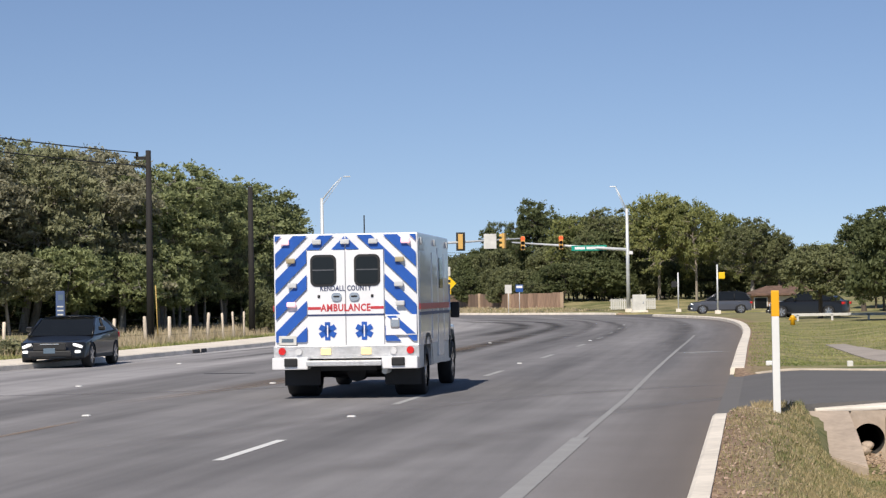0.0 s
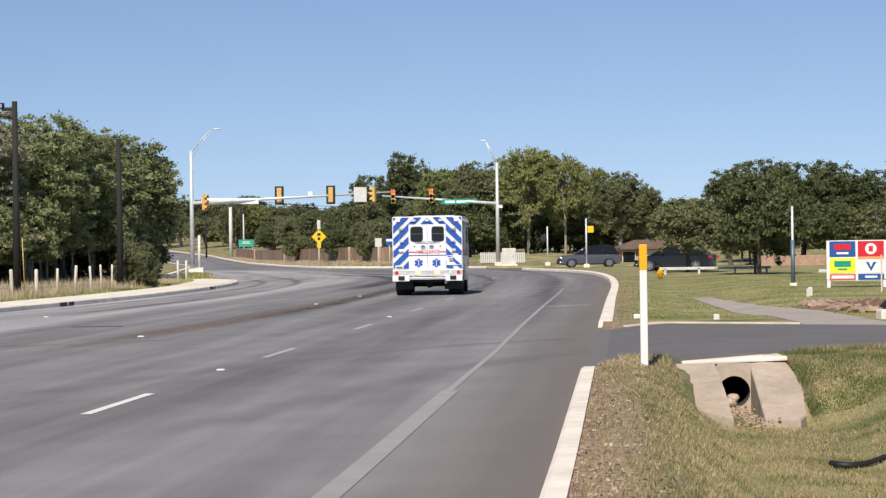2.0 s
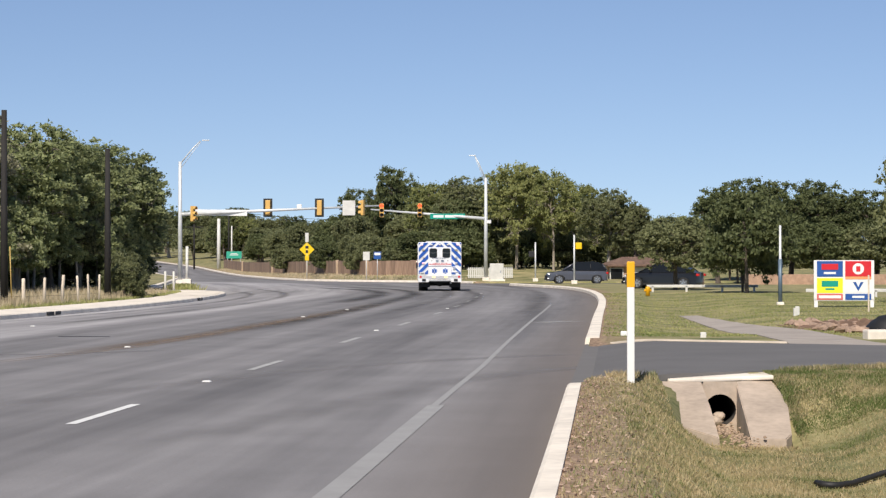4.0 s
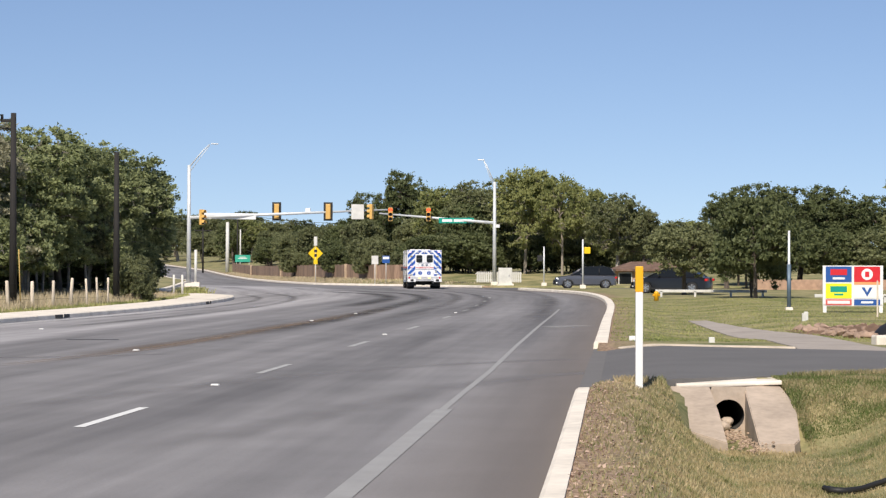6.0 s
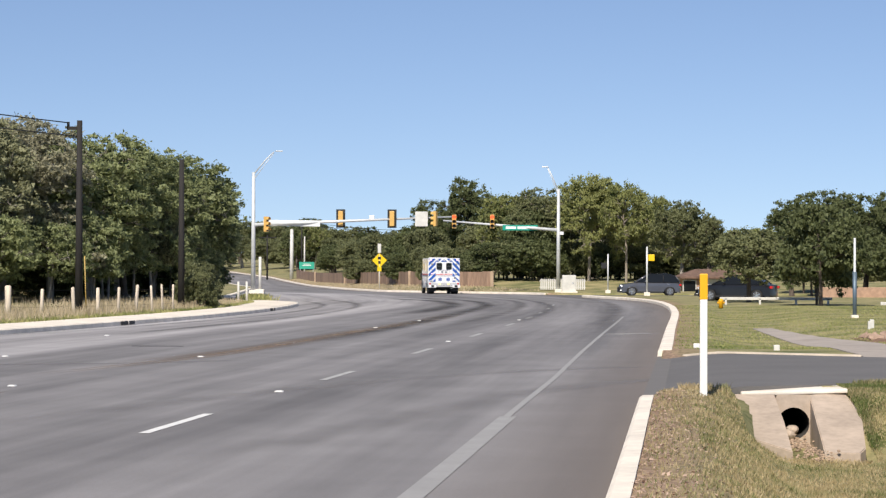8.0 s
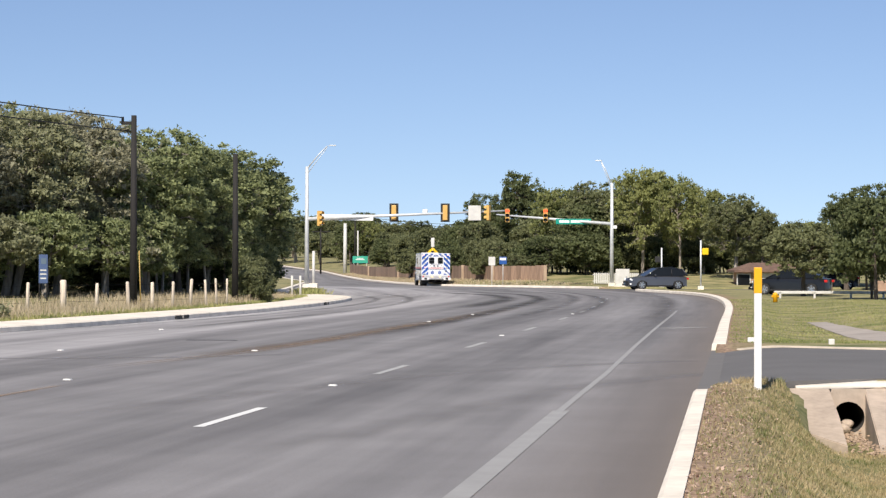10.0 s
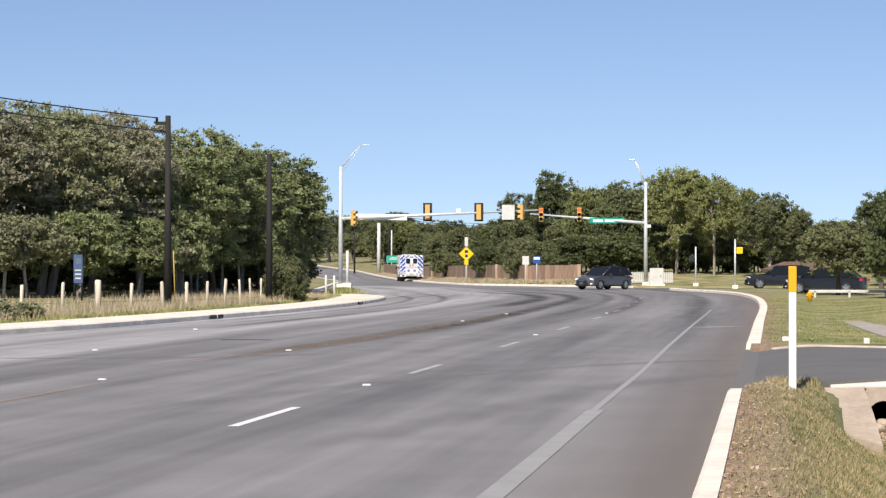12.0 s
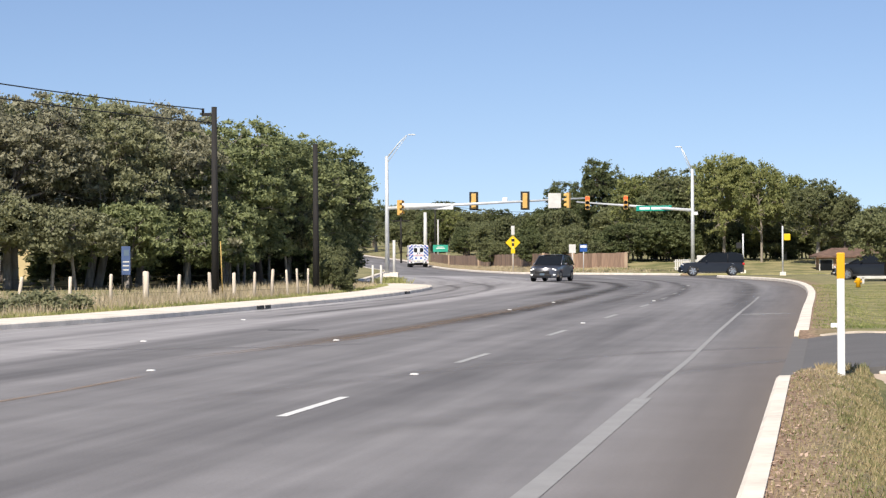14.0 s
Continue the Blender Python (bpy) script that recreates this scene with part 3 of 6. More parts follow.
# ---- trees ----
def leaf_cloud(rng, clumps, count, size):
    """Leaves scattered over flat-bottomed clumps (x, y, z, rx, ry, rz[, weight])."""
    c = np.array([(*k, 1.0)[:7] for k in clumps])
    vol = (c[:, 3] * c[:, 4] + c[:, 4] * c[:, 5]) * c[:, 6]
    c = c[rng.choice(len(c), count, p=vol / vol.sum())]
    d = rng.normal(size=(count, 3))
    d /= np.linalg.norm(d, axis=1)[:, None]
    wob = 1 + 0.3 * np.sin(d[:, :1] * 5 + c[:, :1] * 9) * np.cos(d[:, 1:2] * 5 + c[:, 1:2] * 7) + 0.15 * np.sin(d[:, 2:] * 9 + c[:, 2:3] * 5)
    r = np.minimum(np.abs(rng.normal(0.62, 0.36, (count, 1))), 1.75) * wob
    off = d * r
    off[:, 2] = np.where(off[:, 2] < 0, off[:, 2] * 0.55, off[:, 2])
    p = c[:, :3] + off * c[:, 3:6]
    nrm = d * 0.5 + rng.normal(size=(count, 3)) * 0.7 + np.array([0, 0, 0.35])
    nrm /= np.linalg.norm(nrm, axis=1)[:, None]
    a = np.cross(nrm, rng.normal(size=(count, 3)))
    a /= np.linalg.norm(a, axis=1)[:, None]
    b = np.cross(nrm, a)
    s = size * (0.55 + 0.9 * rng.random((count, 1)))
    a, b = a * s, b * s * 0.6
    tri = np.stack([p - a, p + a * 0.7 - b, p + a * 0.7 + b], 1).reshape(-1, 3)
    me = bpy.data.meshes.new("crown")
    me.from_pydata(tri.tolist(), [], np.arange(count * 3).reshape(-1, 3).tolist())
    return me


class Wood:
    """Collects tapered tubes for a trunk with its limbs, branches and twigs."""
    def __init__(self):
        self.verts, self.faces = [], []

    def tube(self, points, radii, sides):
        base, n = len(self.verts), len(points)
        for i, (p, r) in enumerate(zip(points, radii)):
            d = (Vector(points[min(i + 1, n - 1)]) - Vector(points[max(i - 1, 0)])).normalized()
            u = d.cross(Vector((0.0, 0.0, 1.0)) if abs(d.z) < 0.9 else Vector((1.0, 0.0, 0.0))).normalized()
            v = d.cross(u)
            for k in range(sides):
                self.verts.append(Vector(p) + (u * math.cos(k * math.tau / sides) + v * math.sin(k * math.tau / sides)) * r)
        for i in range(n - 1):
            for k in range(sides):
                a, b = base + i * sides + k, base + i * sides + (k + 1) % sides
                self.faces.append((a, a + sides, b + sides, b))

    def mesh(self):
        me = bpy.data.meshes.new("trunk")
        me.from_pydata([tuple(v) for v in self.verts], [], self.faces)
        for p in me.polygons:
            p.use_smooth = True
        return me


def tree(seed, height, radius, clear, leaves, size, leaf, bark="bark", name="oak_tree", label="", trunks=1, lean=0.1, limbs=11, puff=0.095, wispy=0, dense=1.0):
    """A tree: tapered trunks fork into limbs, branches and twigs, and small clumps of leaves sit on the twigs."""
    rng = np.random.default_rng(seed)
    top = empty(name, Matrix(), label, "tree")
    wood, clumps = Wood(), []
    span_z = height - clear
    for k in range(trunks):
        ox, oy = (0.0, 0.0) if trunks == 1 else rng.uniform(-0.28, 0.28, 2) * radius
        r0 = (0.02 if bark == "bark_pale" else 0.03) * height / (trunks ** 0.5)
        fork = clear + 0.3 * span_z
        crook = rng.uniform(-lean, lean, 4) * height
        tip = Vector((ox + crook[0], oy + crook[1], clear + 0.66 * span_z))
        mid = Vector((ox + crook[0] * .4 + crook[2] * .3, oy + crook[1] * .4 + crook[3] * .3, fork * 0.75))
        low = Vector((ox * 1.02, oy, 0.15))
        wood.tube([(ox, oy, -0.35), low, mid, mid.lerp(tip, 0.5), tip], [r0 * 1.6, r0, r0 * 0.75, r0 * 0.45, r0 * 0.12], 8)
        n = limbs if trunks == 1 else max(6, limbs * 2 // 3)
        for i in range(n):
            f = ((i + rng.uniform(0.2, 0.8)) / n) ** 0.8
            ang = i * 2.4 + rng.uniform(-0.5, 0.5)
            start = mid.lerp(tip, 0.85 * f) if f > 0.12 else low.lerp(mid, 0.85)
            reach = radius * math.sqrt(1 - (f * 0.95) ** 3) * rng.uniform(0.6, 0.95)
            end = Vector((ox * .5 + math.cos(ang) * reach, oy * .5 + math.sin(ang) * reach, clear + span_z * (0.08 + 0.74 * f) + rng.uniform(-.05, .05) * span_z))
            bend = start.lerp(end, 0.5) + Vector((rng.uniform(-.1, .1) * radius, rng.uniform(-.1, .1) * radius, 0.07 * span_z))
            rl = r0 * 0.42
            wood.tube([start, bend, end], [rl, rl * 0.65, rl * 0.25], 6)
            for j in range(5):
                g = 0.3 + 0.7 * (j + rng.random()) / 5
                s0 = start.lerp(bend, g * 2) if g < 0.5 else bend.lerp(end, g * 2 - 1)
                a2 = ang + rng.uniform(-1.5, 1.5)
                ln = radius * rng.uniform(0.16, 0.34)
                s1 = s0 + Vector((math.cos(a2) * ln, math.sin(a2) * ln, rng.uniform(-0.15, 0.75) * ln))
                wood.tube([s0, s0.lerp(s1, .5) + Vector((0, 0, .06 * ln)), s1], [rl * 0.3, rl * 0.2, rl * 0.1], 4)
                for _ in range(5):
                    w = s1 + Vector(rng.normal(0, 0.13 * radius, 3)) * 0.9
                    wood.tube([s0.lerp(s1, rng.uniform(.5, 1)), w], [max(rl * 0.2, 0.014), 0.009], 3)
                    q = radius * puff * rng.uniform(0.65, 1.35)
                    clumps.append((*w, q, q, q * rng.uniform(0.5, 0.8), rng.uniform(0.5, 1.3)))
            if f > 0.45:
                for _ in range(wispy):
                    w = end + Vector((rng.uniform(-.8, .8), rng.uniform(-.8, .8), rng.uniform(0.3, 0.9)))
                    w.z = min(w.z, height * 1.04)
                    wood.tube([end, end.lerp(w, .5) + Vector((.1, 0, 0)), w], [0.03, 0.02, 0.008], 3)
                    q = rng.uniform(0.14, 0.3)
                    clumps.append((*w, q, q, q, 0.55))
    for _ in range(int(10 * dense)):
        f, ang = rng.random(), rng.uniform(0, 6.28)
        q = radius * rng.uniform(0.2, 0.3)
        rad = radius * 0.5 * math.sqrt(max(0.1, 1 - (f - .2) ** 2)) * rng.random()
        clumps.append((math.cos(ang) * rad, math.sin(ang) * rad, clear + span_z * (0.15 + 0.65 * f), q, q, q * .7, 0.5))
    mid_z = clear + 0.4 * span_z
    for _ in range(int(90 * dense)):
        d = Vector(rng.normal(size=3)).normalized()
        d.z = abs(d.z) * 0.97 - 0.3 * (rng.random() < 0.3)
        q = radius * puff * rng.uniform(0.6, 1.2)
        e = Vector((d.x * radius, d.y * radius, d.z * (height - mid_z))) * rng.uniform(0.8, 0.97)
        clumps.append((e.x, e.y, e.z + mid_z, q, q, q * 0.7, rng.uniform(0.4, 1.0)))

    def inside(p):
        """Draws a point back into an uneven dome."""
        e = Vector((p[0] / radius, p[1] / radius, (p[2] - mid_z) / (height - mid_z if p[2] > mid_z else mid_z)))
        lim = (1 - puff * 0.7) * (1 + 0.2 * noise.noise((e.normalized() * 1.7) + Vector((seed * 3.1, 0, 0))))
        g = (abs(e.x) ** 2.3 + abs(e.y) ** 2.3 + abs(e.z) ** 2.3) ** (1 / 2.3)
        if g > lim and p[2] > clear * 0.8:
            f = lim / g
            return (p[0] * f, p[1] * f, mid_z + (p[2] - mid_z) * f)
        return tuple(p[:3])
    clumps = [(*inside(k), *k[3:]) if k[6] != 0.55 else k for k in clumps]
    wood.verts = [Vector(inside(v)) for v in wood.verts]
    part("trunk", wood.mesh(), M[bark], top)
    part("crown", leaf_cloud(rng, clumps, leaves, size), M[leaf], top, "crown of many small leaves")
    return top


def planted(ob, x, y, z, turn, s=1.0, sz=None):
    return pose(x, y, z, 0, 0, turn) @ Matrix.Diagonal((s, s, sz or s, 1))


def place_trees():
    rnd = random.Random(4)
    label = "live oak with dense olive-green leaves and dark trunk"
    grey = "dusty grey-green oak with a twiggy crown"
    kinds = dict(
        oak=[tree(i, 8.0, 3.6, 1.2, 46000, 0.088, lf, bk, label=lb, trunks=2, limbs=14, wispy=w) for i, lf, bk, lb, w in
             ((1, "leaf", "bark_grey", label, 1), (2, "leaf_grey", "bark_grey", grey, 3), (3, "leaf", "bark", label, 1), (4, "leaf_olive", "bark_grey", grey, 1))],
        big=[tree(i, 10.0, 4.2, cl, n, 0.13, lf, bk, label=lb, limbs=12, puff=0.1, wispy=w, dense=1.5) for i, cl, n, lf, bk, lb, w in
             ((11, 2.0, 26000, "leaf_dark", "bark", "tall dark green oak behind the junction", 0),
              (12, 3.0, 19000, "leaf_bright", "bark_pale", "tall bright green tree behind the junction", 1),
              (13, 1.8, 25000, "leaf_mid", "bark", "tall olive-green oak behind the junction", 0),
              (14, 2.4, 21000, "leaf_mid", "bark_grey", "tall grey-green tree with pale limbs behind the junction", 2))],
        shrub=[tree(i, 5.0, 3.0, 0.7, 15000, 0.12, lf, label=lb, trunks=2, limbs=10, puff=0.12) for i, lf, lb in
               ((21, "leaf_dark", "low spreading green tree over a wooden fence"), (22, "leaf_mid", "low green tree over a wooden fence"), (23, "leaf_mid", "low olive-green tree over a wooden fence"))],
        under=[tree(41, 5.0, 3.0, 1.1, 13000, 0.11, "leaf", "bark_grey", label="leafy young oak at the edge of the wood", trunks=2, limbs=10, puff=0.12),
               tree(42, 5.0, 3.0, 1.9, 12000, 0.11, "leaf_olive", "bark_grey", label="leafy grey-green young oak at the edge of the wood", trunks=2, limbs=10, puff=0.11)],
        young=[tree(31, 4.0, 2.1, 0.95, 21000, 0.075, "leaf_mid", label="small round tree on the lawn with a thin trunk", limbs=13, puff=0.11, lean=0.03)],
    )
    first = {id(o): True for k in kinds.values() for o in k}

    def put(kind, i, x, y, h, r=None, z=0.12):
        o = kinds[kind][i % len(kinds[kind])]
        base_h = dict(oak=8.0, big=10.0, shrub=5.0, under=5.0, young=4.0)[kind]
        base_r = dict(oak=3.6, big=4.2, shrub=3.0, under=3.0, young=2.1)[kind]
        sz = h / base_h
        s = (r / base_r) if r else sz
        m = planted(o, x, y, z + hill(y), rnd.uniform(0, 360), s, sz)
        if first.pop(id(o), None):
            o.matrix_world = m
        else:
            c = copy_thing(o, Matrix())
            c.matrix_basis = m
            c.scale = m.to_scale()

    # the wood behind the post-and-wire fence
    wood = [(-34, 82, 8.6), (-30.5, 84, 8.3), (-27, 87, 8.4), (-24.6, 91, 8.5), (-22.6, 95.5, 8.2), (-21, 100, 8.0), (-20.2, 105, 7.9), (-19.8, 110, 7.7),
            (-18.9, 115.5, 7.5), (-18.9, 121.5, 7.3), (-19.7, 127.5, 7.0), (-20.6, 133, 6.5), (-38, 86, 8.8)]
    for i, (x, y, h) in enumerate(wood):
        put("oak", ((1, 3)[i % 2] if x < -22 else 0 if i % 3 else 2), x, y, h + 0.4, 4.2 if y < 120 else 3.5)
    for i, (x, y, h) in enumerate([(-40, 93, 9.4), (-36, 95, 9.2), (-32, 97, 9.3), (-29, 102, 9.2), (-27, 108, 9.3), (-26, 114, 9.0), (-27, 121, 8.5),
                                   (-28, 128, 7.6), (-25, 133, 6.8), (-33, 108, 9.4), (-34, 118, 9)]):
        put("oak", i + 1, x, y, h + 0.45, 4.3)
    for i, (x, y, h) in enumerate([(-26.5, 83, 3.6), (-23.8, 85, 3.4), (-22, 88.5, 3.7), (-20.6, 92.5, 3.5), (-19.8, 97, 3.7), (-19.2, 101.5, 3.5), (-18.6, 106, 3.8), (-18.2, 111, 3.6),
                                   (-17.8, 116, 3.9), (-18.6, 121, 3.5), (-29, 81.5, 3.8), (-32, 80, 3.6)]):
        put("under", i % 5 == 1 or x < -23, x, y, h * rnd.uniform(0.95, 1.2), 2.3)
    for i, (x, y, h) in enumerate([(-22.6, 104, 3.0), (-22.6, 116, 3.0), (-25.5, 96, 3.2), (-24, 129, 3.2), (-18.2, 113, 3.4), (-18.4, 117.5, 3.4)]):
        put("shrub", 0, x, y, h, 2.9, -0.55)
    put("shrub", 1, -13.35, 90.5, 2.1, 0.8, -0.35)
    put("shrub", 2, -13.9, 93.5, 2.6, 1.1, -0.35)
    # behind the junction
    for i, (x, y, h, r) in enumerate([(-4.7, 216, 10.8, 3.4), (-8.6, 219, 8.8, 2.4), (-0.9, 192, 8.5, 3.0), (2.2, 190, 9.1, 3.4), (0.6, 200, 8.7, 4), (6.2, 184, 9.9, 3.2),
                                      (9.3, 182, 9.2, 2.6), (7.0, 194, 9, 4), (11.6, 186, 8.2, 2.6), (13.6, 178, 7.6, 2.9), (15.6, 177, 6.6, 2.0), (12, 196, 7.6, 3.5),
                                      (19.4, 152, 6.7, 2.6), (21.5, 154, 7.3, 3.0), (24.2, 150, 7.0, 2.8), (27.0, 152, 7.1, 2.8), (30.2, 150, 6.4, 3.0), (35, 152, 7, 3.5),
                                      (23.5, 166, 6.8, 3.2), (29, 166, 6.6, 4), (39, 150, 7, 3.5)]):
        h *= 1.04
        put("big", 0 if i in (0, 1, 12, 13, 15, 17) else (1 if i in (5, 6, 8, 2) else (2, 3)[i % 2] if i < 12 else (0, 2)[i % 2]), x, y, h, r)
    for i in range(9):
        put("shrub", i * 2, 1.6 + 2.1 * i + rnd.uniform(-0.4, 0.4), 187 + rnd.uniform(-1.5, 3), rnd.uniform(3.9, 5.0), 2.3)
    # over and behind the wooden fence, and up the hill
    for i in range(19):
        y = 184 + i * 7.5
        put("shrub", i * 2 % 5, XR(y) + 7.5 + rnd.uniform(-0.8, 2), y, rnd.uniform(3.3, 5.6), rnd.uniform(2.0, 3.2), 0.7)
        put("shrub", i * 3 % 7, XR(y) + 13 + rnd.uniform(-1, 2), y + 4, rnd.uniform(4.4, 6.6), rnd.uniform(2.4, 3.4), 0.7)
    for i, (x, y, h) in enumerate([(-56, 330, 6.5), (-62, 350, 7), (-54, 300, 6), (-52, 365, 6.5), (-45, 385, 6.5), (-40, 380, 6), (1.5, 184, 4.5), (-1, 188, 4.5), (3.5, 197, 5.6), (7, 199, 5.8), (10.5, 200, 5.6), (14, 201, 5.8), (5, 205, 6.5), (9, 206, 6.5), (-31.2, 356, 8.2), (-33.6, 352, 7.6), (-36, 358, 8)]):
        put("shrub", i, x, y, h, 3.0 if y < 250 else 4.0)
    for i in range(22):
        put("big", i, -95 + i * 6 + rnd.uniform(-2, 2), 280 + rnd.uniform(-6, 25) + (140 if i < 14 else 0), rnd.uniform(6.5, 8.5), 5)
    for i in range(7):
        put("big", i * 2, -63 + i * 3.1, 470 + rnd.uniform(-6, 6), rnd.uniform(10.2, 11.2), 4.6)
    for i in range(5):
        put("big", i, -35.5 + i * 2.6, 352 + rnd.uniform(-4, 4), rnd.uniform(7.8, 8.8), 3.4)
    # on the lawn
    put("young", 0, 12.4, 115, 4.0, 2.3)
    put("shrub", 0, 14.9, 104, 5.1, 2.3, 0.0)
    put("shrub", 0, 14.6, 106, 4.6, 1.9, -0.3)
    for i, (x, y, h, r) in enumerate([(22.5, 168, 3.4, 2.2), (26, 166, 3.6, 3), (29, 145, 4.2, 3.0), (33, 145, 4.2, 3.2), (37, 144, 4, 3.2), (20.5, 147, 4.4, 2.4),
                                      (24.8, 146, 4.2, 2.8), (-7.2, 184.5, 3.2, 1.5), (-4.4, 182.5, 2.8, 1.4), (-11.2, 197, 3.4, 1.8), (-16, 219, 3, 1.8)]):
        put("shrub", i, x, y, h, r)
    put("young", 0, 18.3, 79, 6.4, 2.5)


# ---- street furniture ----
def signal_head(parent, x, y, z, face, plate, lit=None, n=3):
    """A traffic signal: housing, lenses with visors, and a backplate. face: degrees, 0 looks to -y."""
    m = pose(x, y, z, 0, 0, face)
    h = 0.355 * n
    head = part("housing", box((0, 0, 0), (0.34, 0.2, h), m, 0.03), M["signal"], parent, "yellow signal housing")
    if plate:
        bm = box((0, -0.06, 0), (0.64, 0.012, h + 0.24), m, 0.0)
        part("backplate", bm, M["black"], head, "black backplate")
    for i in range(n):
        lz = (n - 1) * 0.1775 - i * 0.355
        bm = tube([m @ Vector((0, -0.1, lz)), m @ Vector((0, -0.115, lz))], [0.14, 0.14], 16)
        part("lens", bm, M["red_glow"] if lit == i else M["black"], head)
        bm = bmesh.new()
        arc = [m @ Vector((math.cos(a) * 0.155, 0, lz + math.sin(a) * 0.155)) for a in [math.radians(-20 + 22 * k) for k in range(11)]]
        d = m.to_3x3() @ Vector((0, -0.3, 0))
        b = m.to_3x3() @ Vector((0, -0.1, 0))
        va = [bm.verts.new(p + b) for p in arc]
        vb = [bm.verts.new(p + d) for p in arc]
        for k in range(10):
            bm.faces.new((va[k], va[k + 1], vb[k + 1], vb[k]))
        part("visor", bm, M["signal"] if not plate else M["black"], head)
    return head


def mast(x, y, arm_to, z_arm, z_top, lamp, rise, label):
    """A signal mast with its long arm and a luminaire on a bent bracket."""
    ob = empty("signal_mast", pose(x, y, 0.1), label, "traffic signal")
    part("base", box((0, 0, 0.1), (0.55, 0.55, 0.4), None, 0.04), M["concrete"], ob, "concrete footing")
    part("pole", tube([(0, 0, 0.25), (0, 0, z_top)], [0.17, 0.11], 14), M["galv"], ob)
    a = Vector(arm_to) - Vector((x, y, 0.1))
    part("arm", tube([(0, 0, z_arm - 0.1), a * 0.5 + Vector((0, 0, (z_arm - 0.1) * 0.5 + 0.0)), a], [0.13, 0.1, 0.055], 10), M["galv"], ob)
    l = Vector(lamp)
    part("lamp_bracket", tube([(0, 0, z_top - 0.15), l * 0.5 + Vector((0, 0, z_top + rise * 0.62)), l * 0.8 + Vector((0, 0, z_top + rise * 0.97))], [0.05, 0.042, 0.035], 8), M["galv"], ob)
    part("lamp_brace", tube([(0, 0, z_top - 0.55), l * 0.5 + Vector((0, 0, z_top + rise * 0.45)), l * 0.8 + Vector((0, 0, z_top + rise * 0.9))], [0.025, 0.02, 0.02], 8), M["galv"], ob)
    part("luminaire", box((0, 0, 0), (0.52, 0.18, 0.08), Matrix.Translation(l + Vector((0, 0, z_top + rise))) @ pose(0, 0, 0, 0, 0, math.degrees(math.atan2(l.y, l.x))), 0.03),
         M["galv"], ob)
    return ob


def build_masts():
    a = mast(-18.4, 150, (-4.6, 152.5, 5.62), 4.97, 8.55, (1.75, 0.3, 0), 1.5, "galvanised signal mast with a long arm across the road")
    for px in (473, 564, 641):
        X = (px - 784) / 3800 * 151.5
        signal_head(a, X + 18.4, 1.4 + (X + 18.4) * .02, 5.36, 180 if px < 600 else 250, px < 600)
    signal_head(a, 0.95, -0.5, 4.9, 60, False)
    part("sign_panel", box((-6.7 + 18.4, 1.9, 5.35), (0.9, 0.03, 1.05), None, 0.01), M["white_dull"], a, "blank back of a pale sign")
    part("sign_panel", box((2.6, 0.5, 5.02), (4.0, 0.05, 0.42), pose(0, 0, 0, 0, 0.5, 3), 0.01), M["white"], a, "long pale sign seen from behind")
    part("camera_box", box((-10.2 + 18.4, 1.7, 5.45), (0.35, 0.25, 0.3), None, 0.03), M["white"], a)
    b = mast(3.3, 168, (-5.8, 171, 5.8), 5.0, 8.1, (-1.05, 0.2, 0), 1.75, "galvanised signal mast with a green street-name sign")
    for px in (675, 742):
        X = (px - 784) / 3800 * 170
        signal_head(b, X - 3.3, 1.2, 5.58, 0, False, 0)
    part("name_sign", box(((791 - 784) / 3800 * 169 - 3.3, 0.75, 5.1), (2.75, 0.05, 0.42), None, 0.01), M["green"], b, "green street-name sign")
    for x, w in ((-0.72, 0.8), (0.22, 0.85), (0.98, 0.45)):
        part("lettering", box(((791 - 784) / 3800 * 169 - 3.3 + x, 0.72, 5.1), (w, 0.006, 0.2)), M["white"], b, "unreadable white block")
    part("controller_box", box((0.25, -0.2, 4.65), (0.3, 0.25, 0.25), None, 0.02), M["white"], b)


def build_poles():
    for x, y, h, lab in ((-16.06, 78.5, 7.13, "tall dark wooden utility pole beside the fence"), (-14.0, 89.5, 6.29, "dark wooden utility pole in front of the trees")):
        ob = empty("utility_pole", pose(x, y, 0.1), lab, "utility pole")
        part("pole", tube([(0, 0, -0.3), (0, 0, h)], [0.15, 0.1], 12), M["dark_wood"], ob)
        if h > 7:
            part("crossarm", box((-0.22, 0, h - 0.28), (0.5, 0.12, 0.12), None, 0.01), M["dark_wood"], ob)
            part("insulator", rod((-0.42, 0, h - 0.22), (-0.42, 0, h - 0.05), 0.05), M["black"], ob)
    # the marker post at the driveway
    ob = empty("marker_post", pose(2.436, 28.0, 0.1), "white utility marker post with an orange top", "marker post")
    part("post", box((0, 0, 0.6), (0.097, 0.06, 1.4), None, 0.012), M["white"], ob)
    part("cap", box((0, 0, 1.42), (0.104, 0.064, 0.34), None, 0.012), M["orange"], ob, "orange top")


place_trees()
build_masts()
build_poles()


# ---- road markings and road things ----
def path_edges(y):
    """The two edges of the footpath."""
    return along([(39, 6.5), (44, 6.56), (49.4, 6.73), (56.4, 6.95), (68, 7.42)], y), along([(39, 8.35), (43, 8.16), (50, 8.16), (56, 7.95), (68, 7.98)], y)


def smooth_line(pts, fine=8, wide=5):
    """A polyline rounded off by averaging."""
    out = [Vector(pts[i]).lerp(Vector(pts[i + 1]), k / fine) for i in range(len(pts) - 1) for k in range(fine)] + [Vector(pts[-1])]
    return [sum((out[min(max(i + d, 0), len(out) - 1)] for d in range(-wide, wide + 1)), Vector((0, 0))) / (2 * wide + 1) for i in range(len(out))]


